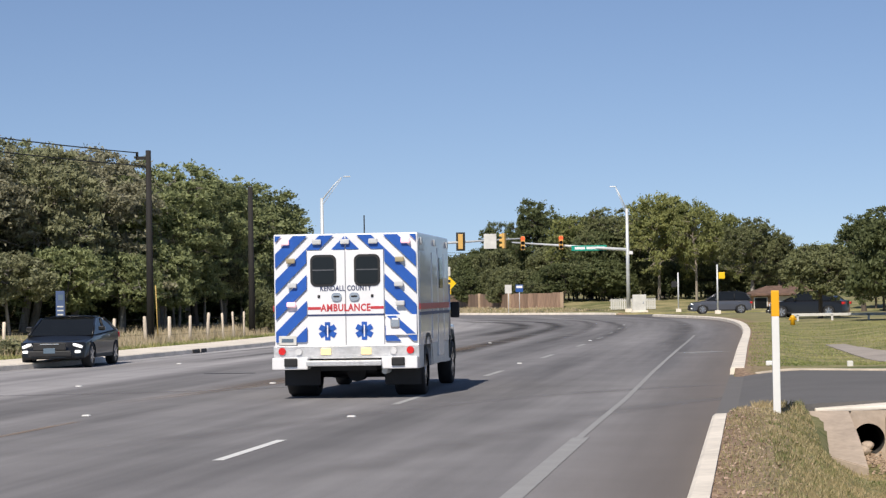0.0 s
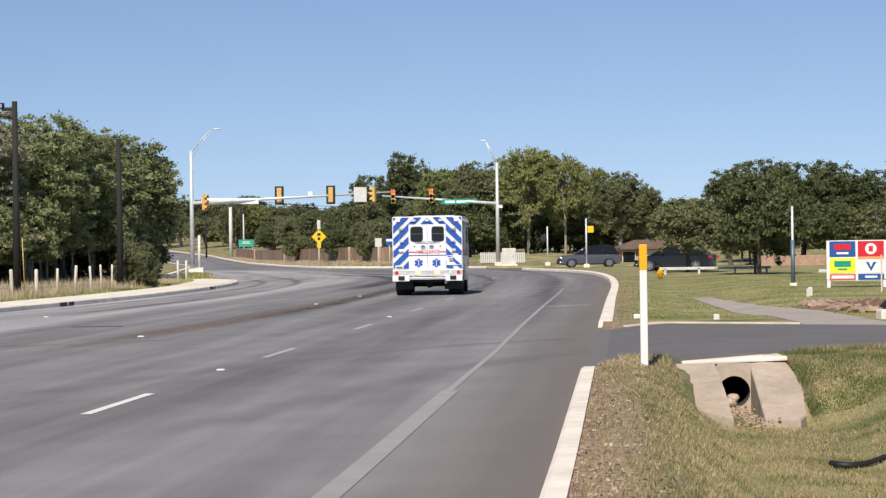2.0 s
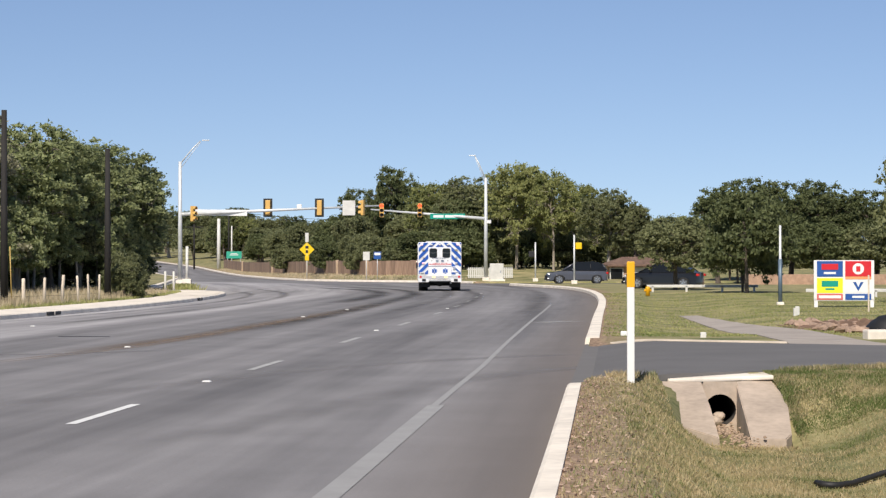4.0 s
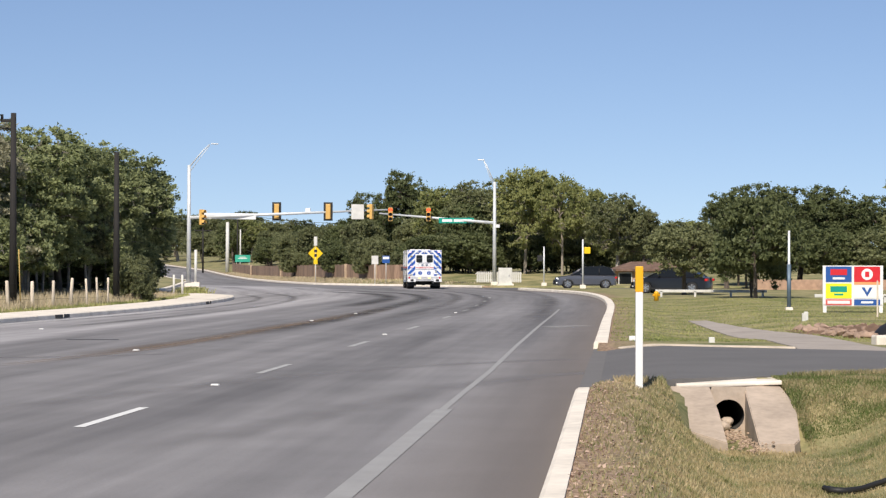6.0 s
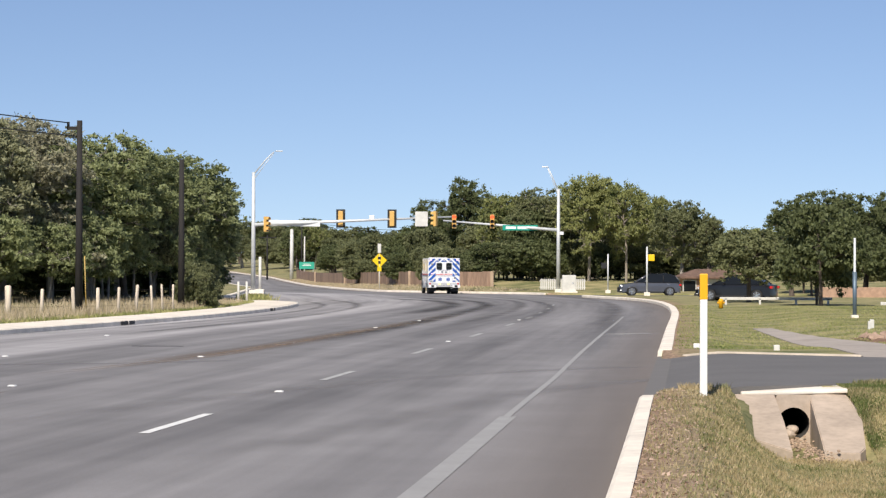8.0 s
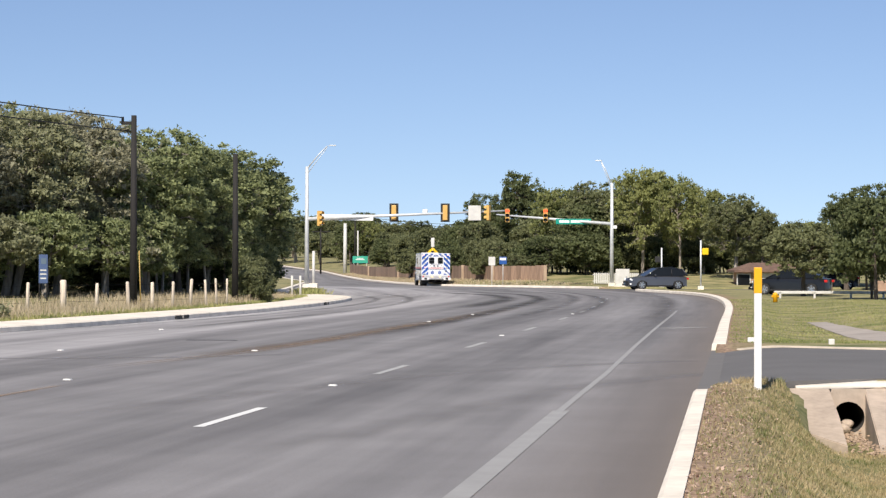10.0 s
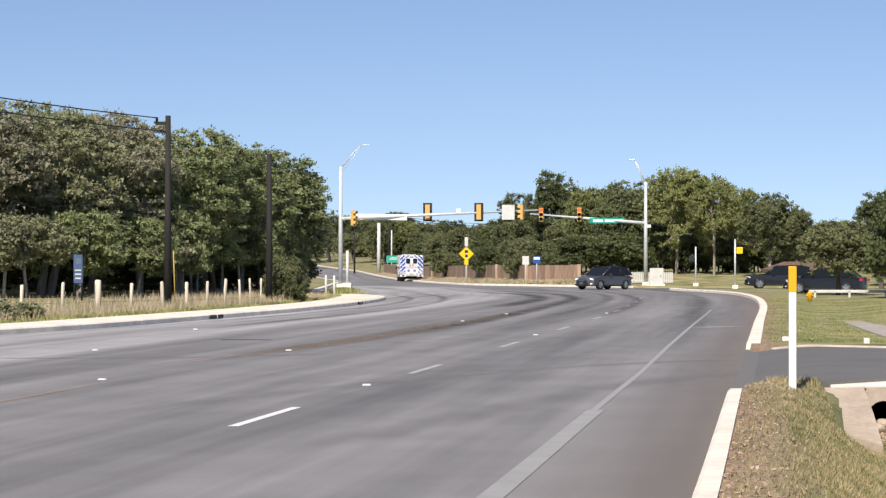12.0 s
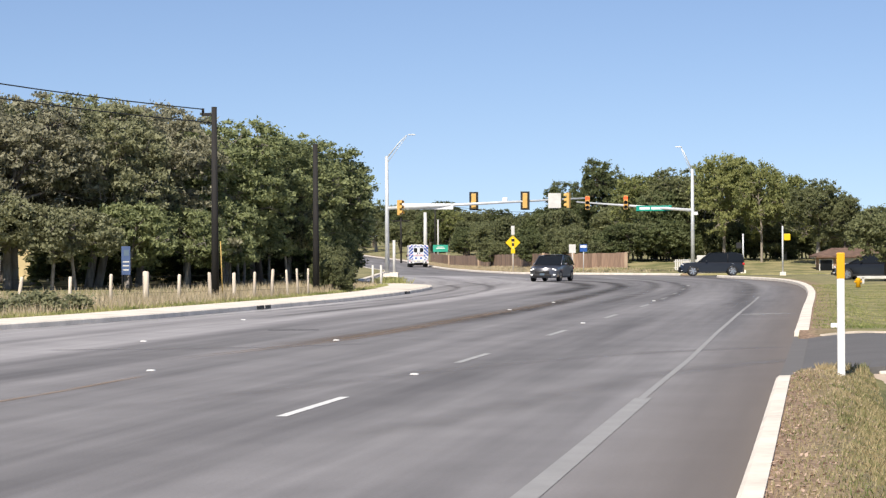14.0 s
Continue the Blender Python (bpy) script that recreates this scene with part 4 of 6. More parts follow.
def stain(name, pts, width, mat, label, z):
    """A soft-edged band of worn or dirty asphalt along a line of points (x, y)."""
    line = smooth_line(pts)
    verts, uvs, faces, run = [], [], [], 0.0
    for i, q in enumerate(line):
        d = (line[min(i + 1, len(line) - 1)] - line[max(i - 1, 0)]).normalized()
        run += (q - line[i - 1]).length if i else 0
        for k in range(5):
            u = k / 4 - 0.5
            verts.append((q.x + d.y * u * width, q.y - d.x * u * width, z + hill(q.y)))
            uvs.append((k / 4, i / (len(line) - 1)))
    for i in range(len(line) - 1):
        faces += [(5 * i + k, 5 * i + k + 1, 5 * i + k + 6, 5 * i + k + 5) for k in range(4)]
    me = bpy.data.meshes.new(name)
    me.from_pydata(verts, [], faces)
    uv = me.uv_layers.new(name="UVMap")
    for l in me.loops:
        uv.data[l.index].uv = uvs[l.vertex_index]
    me.materials.append(M[mat])
    tagged(new(name, me), label, "road marking", kind="structure")


def mark(name, y0, y1, offset, width, mat, label, from_left=False, n=None):
    """A painted stripe that follows the right-hand kerb at an offset."""
    ref = XL if from_left else XR
    ys = span(y0, y1, 2.0)
    return strip(name, ys, lambda y: ref(y) - offset - width / 2, lambda y: ref(y) - offset + width / 2, 0.005, mat, label, "road marking")


def lane_offset(y):
    return 5.06 + 0.5 * step(60, 105, y)


def edge_offset(y):
    return along([(0, 1.48), (34, 1.5), (46, 1.64), (84, 1.84)], y)


def build_markings():
    mark("edge_line", 6, 25.3, 1.48, 0.2, M["paint_worn"], "faded white edge line on asphalt")
    strip("edge_line", span(25.3, 83, 1.6), lambda y: XR(y) - edge_offset(y) - 0.045, lambda y: XR(y) - edge_offset(y) + 0.045, 0.005, M["paint_worn"],
          "faded white edge line on asphalt", "road marking")
    for i, y in enumerate([0.1, 11.2, 22.4, 33.5, 44.6, 56.6, 68.2, 79.0, 89.0, 99.5, 110]):
        o = lane_offset(y + 1.5)
        mark("lane_dash", y, y + 3.1, o, 0.12 if i < 4 else 0.13, M["paint"] if i in (0, 1, 2) else M["paint_half"], "white lane dash on asphalt")
    centre = [(-8.2, 33), (-6.25, 41), (-5.7, 45), (-5.1, 54), (-3.86, 66), (-2.9, 76)]
    stain("centre_line", centre, 0.16, "paint_yellow_soft", "worn yellow centre line", 0.0065)
    stain("centre_line", [(x - 0.26, y) for x, y in centre], 0.14, "paint_yellow_soft", "worn yellow centre line", 0.0065)
    stain("road_dirt", [(-7.4, 38), (-5.8, 46), (-5.0, 55), (-4.0, 66), (-3.0, 77), (-2.2, 90)], 1.3, "dirt_soft", "brown dirt along the worn centre line", 0.0035)
    stain("centre_line", [(-7.7, 24.0), (-7.6, 25.1), (-7.4, 26.6), (-7.3, 28.5), (-7.1, 30.5)], 0.2, "paint_yellow_soft", "worn yellow centre line", 0.0065)
    stain("tyre_sweep", [(-11.1, 38.3), (-10.5, 38.5), (-8.2, 38.9), (-6.0, 40.1), (-5.3, 41.1)], 0.7, "sweep_soft", "faint pale sweep of turning tyres on the asphalt", 0.0028)
    dark = (([(-5.6, 46), (-3.9, 62), (-3.2, 74), (-2.3, 89), (-1.6, 103), (-1.4, 111), (-2.1, 124), (-4.2, 134), (-8, 143), (-13, 151)], 1.3),
            ([(-4.6, 84), (-3.6, 96), (-3.1, 108), (-3.6, 120), (-5.6, 130), (-9, 138)], 1.7),
            ([(-2.4, 62), (-1.6, 75), (-0.7, 85), (0.05, 100), (0.45, 111), (0.1, 125), (-0.9, 134), (-2.8, 142), (-7, 152), (-13, 163)], 1.0),
            ([(-0.5, 66), (0.46, 79), (1.3, 92), (1.8, 104), (1.6, 117), (0.86, 129), (-0.5, 142), (-4, 154), (-9.5, 168)], 0.8),
            ([(2.0, 58), (3.3, 78), (4.9, 103), (5.2, 119), (4.8, 136), (3.6, 148), (0.5, 158)], 1.2),
            ([(-13.2, 54), (-11.5, 66), (-9.8, 80), (-9.2, 92), (-9.3, 104), (-10.2, 114), (-13, 126)], 0.7),
            ([(-11.4, 52), (-9.8, 64), (-8.2, 78), (-7.5, 92), (-7.7, 108), (-9.5, 122), (-13, 136)], 0.8))
    for i, (pts, w) in enumerate(dark):
        stain("tyre_track", pts, w, "track_dark" if i < 2 else "track_soft", "dark worn wheel track on the asphalt", 0.0042 + 0.0003 * i)
    stain("tyre_sweep", [(-3.4, 18), (-1.6, 23.6), (-0.5, 28.4), (0.7, 32), (2.3, 34.6), (4.2, 36)], 1.0, "sweep_soft", "faint pale sweep of turning tyres on the asphalt", 0.003)
    stain("tyre_sweep", [(-6.5, 22), (-4.0, 29), (-2.0, 34), (0.4, 37.6), (3.0, 39.4)], 0.9, "sweep_soft", "faint pale sweep of turning tyres on the asphalt", 0.0037)
    # raised pavement markers
    proto = empty("road_stud", Matrix(), "small white raised road stud", "road stud", "studs on the road")
    bm = prism([(-0.06, 0), (0.06, 0), (0.045, 0.02), (-0.045, 0.02)], -0.05, 0.05)
    part("stud", bm, M["paint"], proto)
    spots = [(-3.33, 30.2), (-6.23, 42.35), (-7.38, 31.3), (-10.07, 42.1), (-10.71, 56), (-1.64, 52.3), (-4.25, 65), (-3.36, 74.7), (0.12, 76.2)]
    for i, (x, y) in enumerate(spots):
        m = pose(x, y, 0.004, 0, 0, -5)
        if i == 0:
            proto.matrix_world = m
        else:
            copy_thing(proto, m)
    stain("worn_patch", [(2.5, 58.4), (2.9, 59.4), (3.3, 60.0), (3.9, 60.6)], 1.3, "paint_soft", "pale worn patch of paint near the kerb", 0.0048)
    # a sunken joint across the far lane
    tagged(part("road_joint", box((-8.1, 48.4, 0.002), (1.15, 0.22, 0.008)), M["black"]), "dark patched joint in the asphalt", "road patch", kind="structure")
    # gutter apron along the driveway mouth
    strip("gutter", span(27.3, 44.8, 1), lambda y: XR(y) + 0.02, lambda y: XR(y) + 0.31, 0.009, M["gutter"], "grey concrete gutter across the driveway mouth", "gutter")
    strip("gutter_seam", span(14, 27.3, 1.5), lambda y: XR(y) - 0.02, lambda y: XR(y) + 0.0, 0.004, M["black"], "dark seam along the kerb", "gutter")
    for x, y in ((-13.0, 67.2), (-10.55, 92.0)):
        ob = empty("storm_drain", pose(XL(y) + 0.035, y, 0.0, 0, 0, -math.degrees(math.atan((XL(y + 1) - XL(y - 1)) / 2))), "storm drain inlet set into the concrete kerb", "storm drain")
        # no hollow here: the slot's shade is put in as two black blocks
        part("opening", box((-0.03, -0.36, 0.075), (0.06, 0.66, 0.11), None, 0.01), M["black"], ob, "black block standing in for the shade of the inlet slot")
        part("opening", box((-0.03, 0.36, 0.075), (0.06, 0.66, 0.11), None, 0.01), M["black"], ob, "black block standing in for the shade of the inlet slot")
        part("divider", box((-0.02, 0, 0.075), (0.07, 0.07, 0.12), None, 0.01), M["concrete"], ob)
    # concrete footpath on the lawn, in slabs
    walkway = empty("footpath", Matrix(), "grey concrete footpath across the lawn", "footpath", kind="structure")
    for i in range(18):
        c = []
        for y in (39.6 + i * 1.55, 39.6 + i * 1.55 + 1.53):
            a, b = path_edges(y)
            c += [(a, y), (b, y)] if not c else [(b, y), (a, y)]
        bm = bmesh.new()
        lo = [bm.verts.new((x, y, -0.3)) for x, y in c]
        hi = [bm.verts.new((x, y, verge(x, y, x - XR(y)) + 0.02)) for x, y in c]
        bm.faces.new(hi)
        for k in range(4):
            bm.faces.new((lo[k], lo[(k + 1) % 4], hi[(k + 1) % 4], hi[k]))
        part("slab", bm, M["path"], walkway)


def build_culvert():
    ob = empty("culvert_end", pose(0, 0, 0), "sloped concrete culvert end with a round pipe opening", "culvert")

    def slab(name, top, low, label):
        bm = bmesh.new()
        hi = [bm.verts.new(p) for p in top]
        lo = [bm.verts.new((p[0], p[1], low)) for p in top]
        bm.faces.new(hi)
        bm.faces.new(lo[::-1])
        for k in range(len(top)):
            bm.faces.new((lo[k], lo[(k + 1) % len(top)], hi[(k + 1) % len(top)], hi[k]))
        bmesh.ops.recalc_face_normals(bm, faces=bm.faces)
        es = [e for e in bm.edges if all(v in hi for v in e.verts)]
        bmesh.ops.bevel(bm, geom=es, offset=0.012, segments=2, affect="EDGES")
        part(name, bm, M["culvert"], ob, label)

    slab("wing", [(2.98, 29.45, 0.05), (3.52, 29.4, 0.05), (3.5, 28.2, -0.22), (3.45, 26.9, -0.52), (2.92, 27.5, -0.38)], -0.85, "sloping concrete wing")
    slab("wing", [(3.99, 29.4, 0.05), (4.5, 29.6, 0.07), (4.57, 28.6, -0.15), (4.38, 27.05, -0.48), (4.28, 26.85, -0.53), (3.84, 26.85, -0.53)], -0.85, "sloping concrete wing")
    # headwall with a round hole
    bm = bmesh.new()
    n, cx, cz, r = 24, 3.755, -0.33, 0.215
    for y, flip in ((29.2, False), (29.5, True)):
        ring, rim = [], []
        for k in range(n):
            a = k * math.tau / n
            c, s = math.cos(a), math.sin(a)
            ring.append(bm.verts.new((cx + c * r, y, cz + s * r)))
            q = min(0.27 / max(abs(c), 1e-6), (0.39 if s > 0 else 0.4) / max(abs(s), 1e-6))
            rim.append(bm.verts.new((cx + c * q, y, cz + s * q)))
        for k in range(n):
            bm.faces.new((ring[k], ring[(k + 1) % n], rim[(k + 1) % n], rim[k]))
    part("headwall", bm, M["culvert"], ob, "stained headwall round the pipe")
    bm = bmesh.new()
    r0 = [bm.verts.new((cx + math.cos(k * math.tau / n) * r, 29.2, cz + math.sin(k * math.tau / n) * r)) for k in range(n)]
    r1 = [bm.verts.new((cx + math.cos(k * math.tau / n) * r, 36, cz + math.sin(k * math.tau / n) * r)) for k in range(n)]
    for k in range(n):
        bm.faces.new((r0[k], r1[k], r1[(k + 1) % n], r0[(k + 1) % n]))
    bm.faces.new(r1)
    part("pipe", bm, M["pipe"], ob, "dark corrugated pipe", smooth=True)
    part("cap_slab", box((0, 0, 0), (1.45, 0.9, 0.06), pose(3.8, 29.9, 0.075, 0, -2.0, 0), 0.02), M["concrete"], ob, "pale concrete cap along the driveway")
    rng = random.Random(8)
    stuff = bmesh.new()
    for i in range(300):
        y = rng.uniform(26.0, 29.6)
        x = 3.7 + rng.gauss(0, 0.07 + 0.06 * (29.6 - y) / 3.6)
        q = rng.uniform(0.007, 0.02)
        bmesh.ops.create_icosphere(stuff, subdivisions=1, radius=q, matrix=Matrix.Translation((x, y, -0.56 + rng.uniform(0, 0.06))) @ pose(0, 0, 0, rng.uniform(0, 90), 0, 0) @ Matrix.Diagonal((1.3, 1, 0.6, 1)))
    tagged(part("debris", stuff, M["litter"]), "stones and dead leaves in the culvert mouth", "debris", kind="stuff")
    for x, y, z, s in ((3.66, 29.0, -0.47, 0.1), (3.74, 29.25, -0.42, 0.09), (3.6, 29.3, -0.5, 0.08)):
        bm = bmesh.new()
        bmesh.ops.create_icosphere(bm, subdivisions=2, radius=s)
        for v in bm.verts:
            v.co *= 1 + 0.25 * noise.noise(v.co * 9 + Vector((x * 9, y, z)))
            v.co.z *= 0.7
        o = part("stone", bm, M["culvert"], None)
        o.matrix_world = pose(x, y, z)
        tagged(o, "pale loose stone in the culvert mouth", "stone", "stones in the culvert")
    # black corrugated hose on the grass
    pts = [(3.86, 22.3), (3.92, 22.1), (4.05, 22.1), (4.25, 22.35), (4.7, 22.6), (5.3, 22.8), (6.2, 22.9)]
    bm = tube([(x, y, verge(x, y, x - XR(y)) + 0.045) for x, y in pts], [0.03, 0.04, 0.036, 0.03, 0.03, 0.03, 0.03], 10)
    tagged(part("drain_hose", bm, M["black"], smooth=True), "black plastic drain hose lying on the grass", "hose")


# ---- fences ----
def build_fences():
    rng = random.Random(3)
    posts = [(-19.6, 65.3), (-18.5, 67.3), (-17.75, 69.6), (-17.1, 71.8), (-16.4, 73.8), (-15.6, 75.4), (-14.9, 76.2), (-14.4, 77.4), (-14.05, 79.1),
             (-13.7, 80.5), (-13.6, 82.3), (-13.5, 84.2), (-21.2, 63.4), (-22.8, 61.4)]
    for i, (x, y) in enumerate(posts):
        thick = i == 3
        h = 1.06 if thick else rng.uniform(0.93, 1.06)
        r = 0.12 if thick else rng.uniform(0.045, 0.07)
        bm = tube([(0, 0, -0.3), (rng.uniform(-.02, .02), 0, h * .5), (0, 0, h - 0.03), (0, 0, h)], [r, r * rng.uniform(.85, 1.05), r * .92, r * .6], 8)
        ob = part("fence_post", bm, M["post_wood"])
        ob.matrix_world = pose(x, y, 0.14, rng.uniform(-2, 2), 8 if i == 0 else rng.uniform(-3, 3), rng.uniform(0, 90))
        tagged(ob, "thick pale weathered cedar fence post" if thick else "pale weathered wooden fence post in dry grass", "fence post", "posts of the wire fence")
    order = sorted(posts)
    for h in (0.3, 0.58, 0.86):
        bm = tube([(x, y + 0.06, 0.14 + h + (0.02 if i % 2 else 0)) for i, (x, y) in enumerate(order)], [0.004] * len(order), 5)
        tagged(part("fence_wire", bm, M["black"]), "thin steel fence wire between wooden posts", "fence wire", "wires of the fence")
    # wooden privacy fence behind the junction
    line = [(-2.0, 178.5), (-6.5, 182), (-9.4, 190), (-13.0, 205), (-18.3, 230), (-24.5, 262), (-30.5, 298)]
    boards = empty("privacy_fence", Matrix(), "brown wooden board fence below the trees", "fence")
    me = finish(box((0, 0, 0.58), (0.5, 0.03, 1.25)))
    me.materials.append(M["fence_wood"])
    for (x0, y0), (x1, y1) in zip(line, line[1:]):
        ln = math.hypot(x1 - x0, y1 - y0)
        n = round(ln / 0.52)
        ang = math.degrees(math.atan2(y1 - y0, x1 - x0))
        for k in range(n):
            f = (k + 0.5) / n
            y = y0 + (y1 - y0) * f
            ob = new("board", me)
            ob.parent = boards
            ob.matrix_local = pose(x0 + (x1 - x0) * f, y, verge(x0 + (x1 - x0) * f, y, x0 + (x1 - x0) * f - XR(y)) + rng.uniform(-0.05, 0.05), 0, 0, ang)
    for i, (x, y) in enumerate(line[:6]):
        part("fence_pier", box((x, y - 0.1, 0.58 + verge(x, y, x - XR(y))), (0.28, 0.28, 1.4), None, 0.03), M["pier"], boards, "tan masonry pier")
    # pale picket fence beside the cabinet
    pick = empty("picket_fence", pose(0, 0, 0), "pale grey metal fence panel beside the junction", "fence")
    me = finish(box((0, 0, 0.45), (0.11, 0.02, 0.85), None, 0.004))
    me.materials.append(M["white_dull"])
    for k in range(24):
        ob = new("picket", me)
        ob.parent = pick
        ob.matrix_local = pose(2.0 + k * 0.15, 171.5, 0.3)
    for z in (0.35, 0.85):
        part("rail", box((3.7, 171.53, z + 0.17), (3.7, 0.03, 0.06)), M["white_dull"], pick)


# ---- signs, cabinets and posts ----
def sign(x, y, z, w, h, mat, label, back="galv", legs=1, turn=0, bars=(), border=None, bottom=0.1):
    """A flat sign on its legs; bars: (x, z, w, h, material) of writing that cannot be read."""
    ob = empty("road_sign", pose(x, y, bottom + hill(y), 0, 0, turn), label, "sign")
    part("panel", box((0, 0, z), (w, 0.02, h), None, 0.006), M[mat], ob)
    for bx, bz, bw, bh, bmat in bars:
        part("lettering", box((bx, -0.013, z + bz), (bw, 0.006, bh)), M[bmat], ob, "unreadable printed block")
    for k in range(legs):
        lx = 0 if legs == 1 else (-w * 0.42 if k == 0 else w * 0.42)
        part("post", rod((lx, 0.035, -0.2), (lx, 0.035, z + h * 0.45), 0.03, 8), M[back], ob)
    return ob


def build_signs():
    # yellow diamond with two dark symbols and a small flag plate above
    ob = empty("warning_sign", pose(-11.9, 187, -0.1), "yellow diamond warning sign on a steel post", "sign")
    d = bmesh.new()
    add_box(d, (0, 0, 0), (0.92, 0.02, 0.92), pose(0, 0, 2.8, 0, 45, 0), 0.006)
    part("panel", d, M["yellow"], ob)
    part("symbol", box((0, -0.014, 3.0), (0.28, 0.006, 0.24), None, 0.0), M["black"], ob, "dark signal symbol")
    part("symbol", box((0, -0.014, 2.62), (0.22, 0.006, 0.26), None, 0.0), M["black"], ob, "dark signal symbol")
    part("post", rod((0, 0.03, -0.1), (0, 0.03, 3.3), 0.045, 8), M["white_dull"], ob)
    part("plaque", box((0, -0.01, 2.05), (0.35, 0.02, 0.4), None, 0.01), M["yellow"], ob)
    part("solar_panel", box((0.0, -0.02, 3.85), (0.3, 0.05, 0.8), pose(0, 0, 0, 0, 0, 0), 0.02), M["white_dull"], ob, "pale small panel at the top")
    part("top_post", rod((0, 0.02, 3.3), (0, 0.02, 4.2), 0.04, 8), M["white_dull"], ob)
    sign(-28.3, 290, 2.1, 2.05, 0.95, "green_light", "small green guide sign on posts by the road", legs=2, bars=((0, 0, 1.2, 0.1, "white"), (0, 0.18, 0.9, 0.08, "white")))
    sign(-6.3, 175, 2.0, 0.55, 0.7, "white_dull", "white sign plate on a post behind the kerb")
    sign(-5.4, 175, 2.05, 0.6, 0.6, "blue", "blue and white sign plate on a post behind the kerb", bars=((0, 0.12, 0.5, 0.2, "white"),))
    sign(-20.1, 81.2, 1.45, 0.34, 1.1, "banner_blue", "narrow dark blue banner sign by the fence", back="black", legs=2, turn=8,
         bars=((0.02, 0.3, 0.2, 0.22, "steel_blue"), (0, -0.05, 0.24, 0.05, "white_dull"), (0, -0.2, 0.24, 0.05, "white_dull"), (0, -0.36, 0.22, 0.05, "white_dull")))
    # price and brand board of the filling station
    ob = empty("station_sign", pose(13.45, 72.2, 0.06, 0, 0, -6), "large white board with four bright coloured panels on two legs", "sign")
    part("board", box((0, 0.03, 0.97), (2.0, 0.08, 1.36), None, 0.01), M["white"], ob)
    for x in (-0.93, 0.93):
        part("leg", box((x, 0.03, 0.1), (0.12, 0.08, 0.5)), M["white"], ob)
    panes = ((-0.47, 1.36, 0.86, 0.52, "blue"), (0.47, 1.36, 0.86, 0.52, "red"), (-0.47, 0.8, 0.86, 0.5, "yellow_light"), (0.47, 0.78, 0.86, 0.44, "white"),
             (-0.47, 0.42, 0.86, 0.2, "red_pale"), (0.47, 0.42, 0.86, 0.2, "blue"), (0.47, 1.06, 0.86, 0.1, "orange_pale"))
    for x, z, w, h, m in panes:
        part("panel", box((x, -0.018, z), (w, 0.012, h)), M[m], ob)
    for x, z, w, h, m in ((-0.47, 1.43, 0.55, 0.2, "red"), (-0.47, 1.22, 0.4, 0.07, "white"), (-0.47, 0.86, 0.55, 0.2, "green"), (-0.47, 0.68, 0.3, 0.06, "green"),
                          (-0.47, 0.42, 0.74, 0.1, "white"), (0.47, 0.42, 0.4, 0.07, "white")):
        part("lettering", box((x, -0.027, z), (w, 0.006, h)), M[m], ob, "unreadable printed block")
    part("emblem", tube([(0.47, -0.024, 1.36), (0.47, -0.032, 1.36)], [0.19, 0.19], 24), M["white"], ob, "white disc")
    part("emblem_mark", box((0.47, -0.036, 1.36), (0.14, 0.006, 0.18)), M["red"], ob)
    bm = bmesh.new()
    vs = [bm.verts.new((0.47 + x, -0.028, 0.78 + z)) for x, z in ((-0.18, 0.14), (-0.08, 0.14), (0, -0.03), (0.08, 0.14), (0.18, 0.14), (0, -0.17))]
    bm.faces.new(vs)
    part("emblem_mark", bm, M["blue"], ob)
    # slim lamp post on the lawn, hydrant, small posts
    ob = empty("lamp_post", pose(11.95, 76.3, 0.1), "slim grey steel post in a dark sleeve", "post")
    part("pole", tube([(0, 0, 0), (0, 0, 2.85)], [0.055, 0.04], 10), M["galv"], ob)
    part("sleeve", rod((0, 0, 0), (0, 0, 1.65), 0.075, 10), M["steel_blue"], ob, "blue-grey steel sleeve")
    part("footing", box((0, 0, 0.05), (0.25, 0.25, 0.16), None, 0.02), M["concrete"], ob)
    ob = empty("hydrant", pose(9.4, 99, 0.08), "orange fire hydrant on the lawn", "hydrant")
    part("barrel", tube([(0, 0, 0), (0, 0, 0.3), (0, 0, 0.36), (0, 0, 0.44)], [0.11, 0.1, 0.13, 0.05], 12), M["orange"], ob)
    part("outlet", rod((-0.17, 0, 0.25), (0.17, 0, 0.25), 0.05, 8), M["orange"], ob)
    for x, y, h in ((-14.45, 111.5, 1.0), (-14.0, 111.4, 1.0)):
        ob = empty("bollard", pose(x, y, 0.14), "white and tan marker post on the sidewalk", "bollard", "bollards on the corner")
        part("post", rod((0, 0, 0), (0, 0, h), 0.06, 10), M["white_dull"], ob)
        part("cap", rod((0, 0, h), (0, 0, h + 0.03), 0.05, 10), M["white"], ob)
    ob = empty("guy_guard", pose(-15.72, 78.2, 0.14, 0, -2, 0), "thin yellow guy-wire guard beside the pole", "guy guard")
    part("guard", rod((0, 0, 0), (0, 0, 2.1), 0.02, 8), M["amber"], ob)
    # pedestrian signal posts
    for x, y, h, hz, mat in ((7.0, 164.0, 3.0, 2.1, "black"), (8.9, 146.5, 3.35, 2.6, "yellow")):
        ob = empty("crossing_post", pose(x, y, 0.12), "pale post with a pedestrian signal head", "pedestrian signal")
        part("pole", rod((0, 0, 0), (0, 0, h), 0.06, 10), M["galv"], ob)
        part("head", box((0.3 if mat == "yellow" else -0.3, 0, hz), (0.42, 0.3, 0.45), None, 0.03), M[mat], ob)
        part("footing", box((0, 0, 0.1), (0.4, 0.4, 0.3), None, 0.03), M["concrete"], ob)
    ob = empty("signal_cabinet", pose(4.1, 166.3, 0.12), "pale grey traffic control cabinet on a concrete pad", "cabinet")
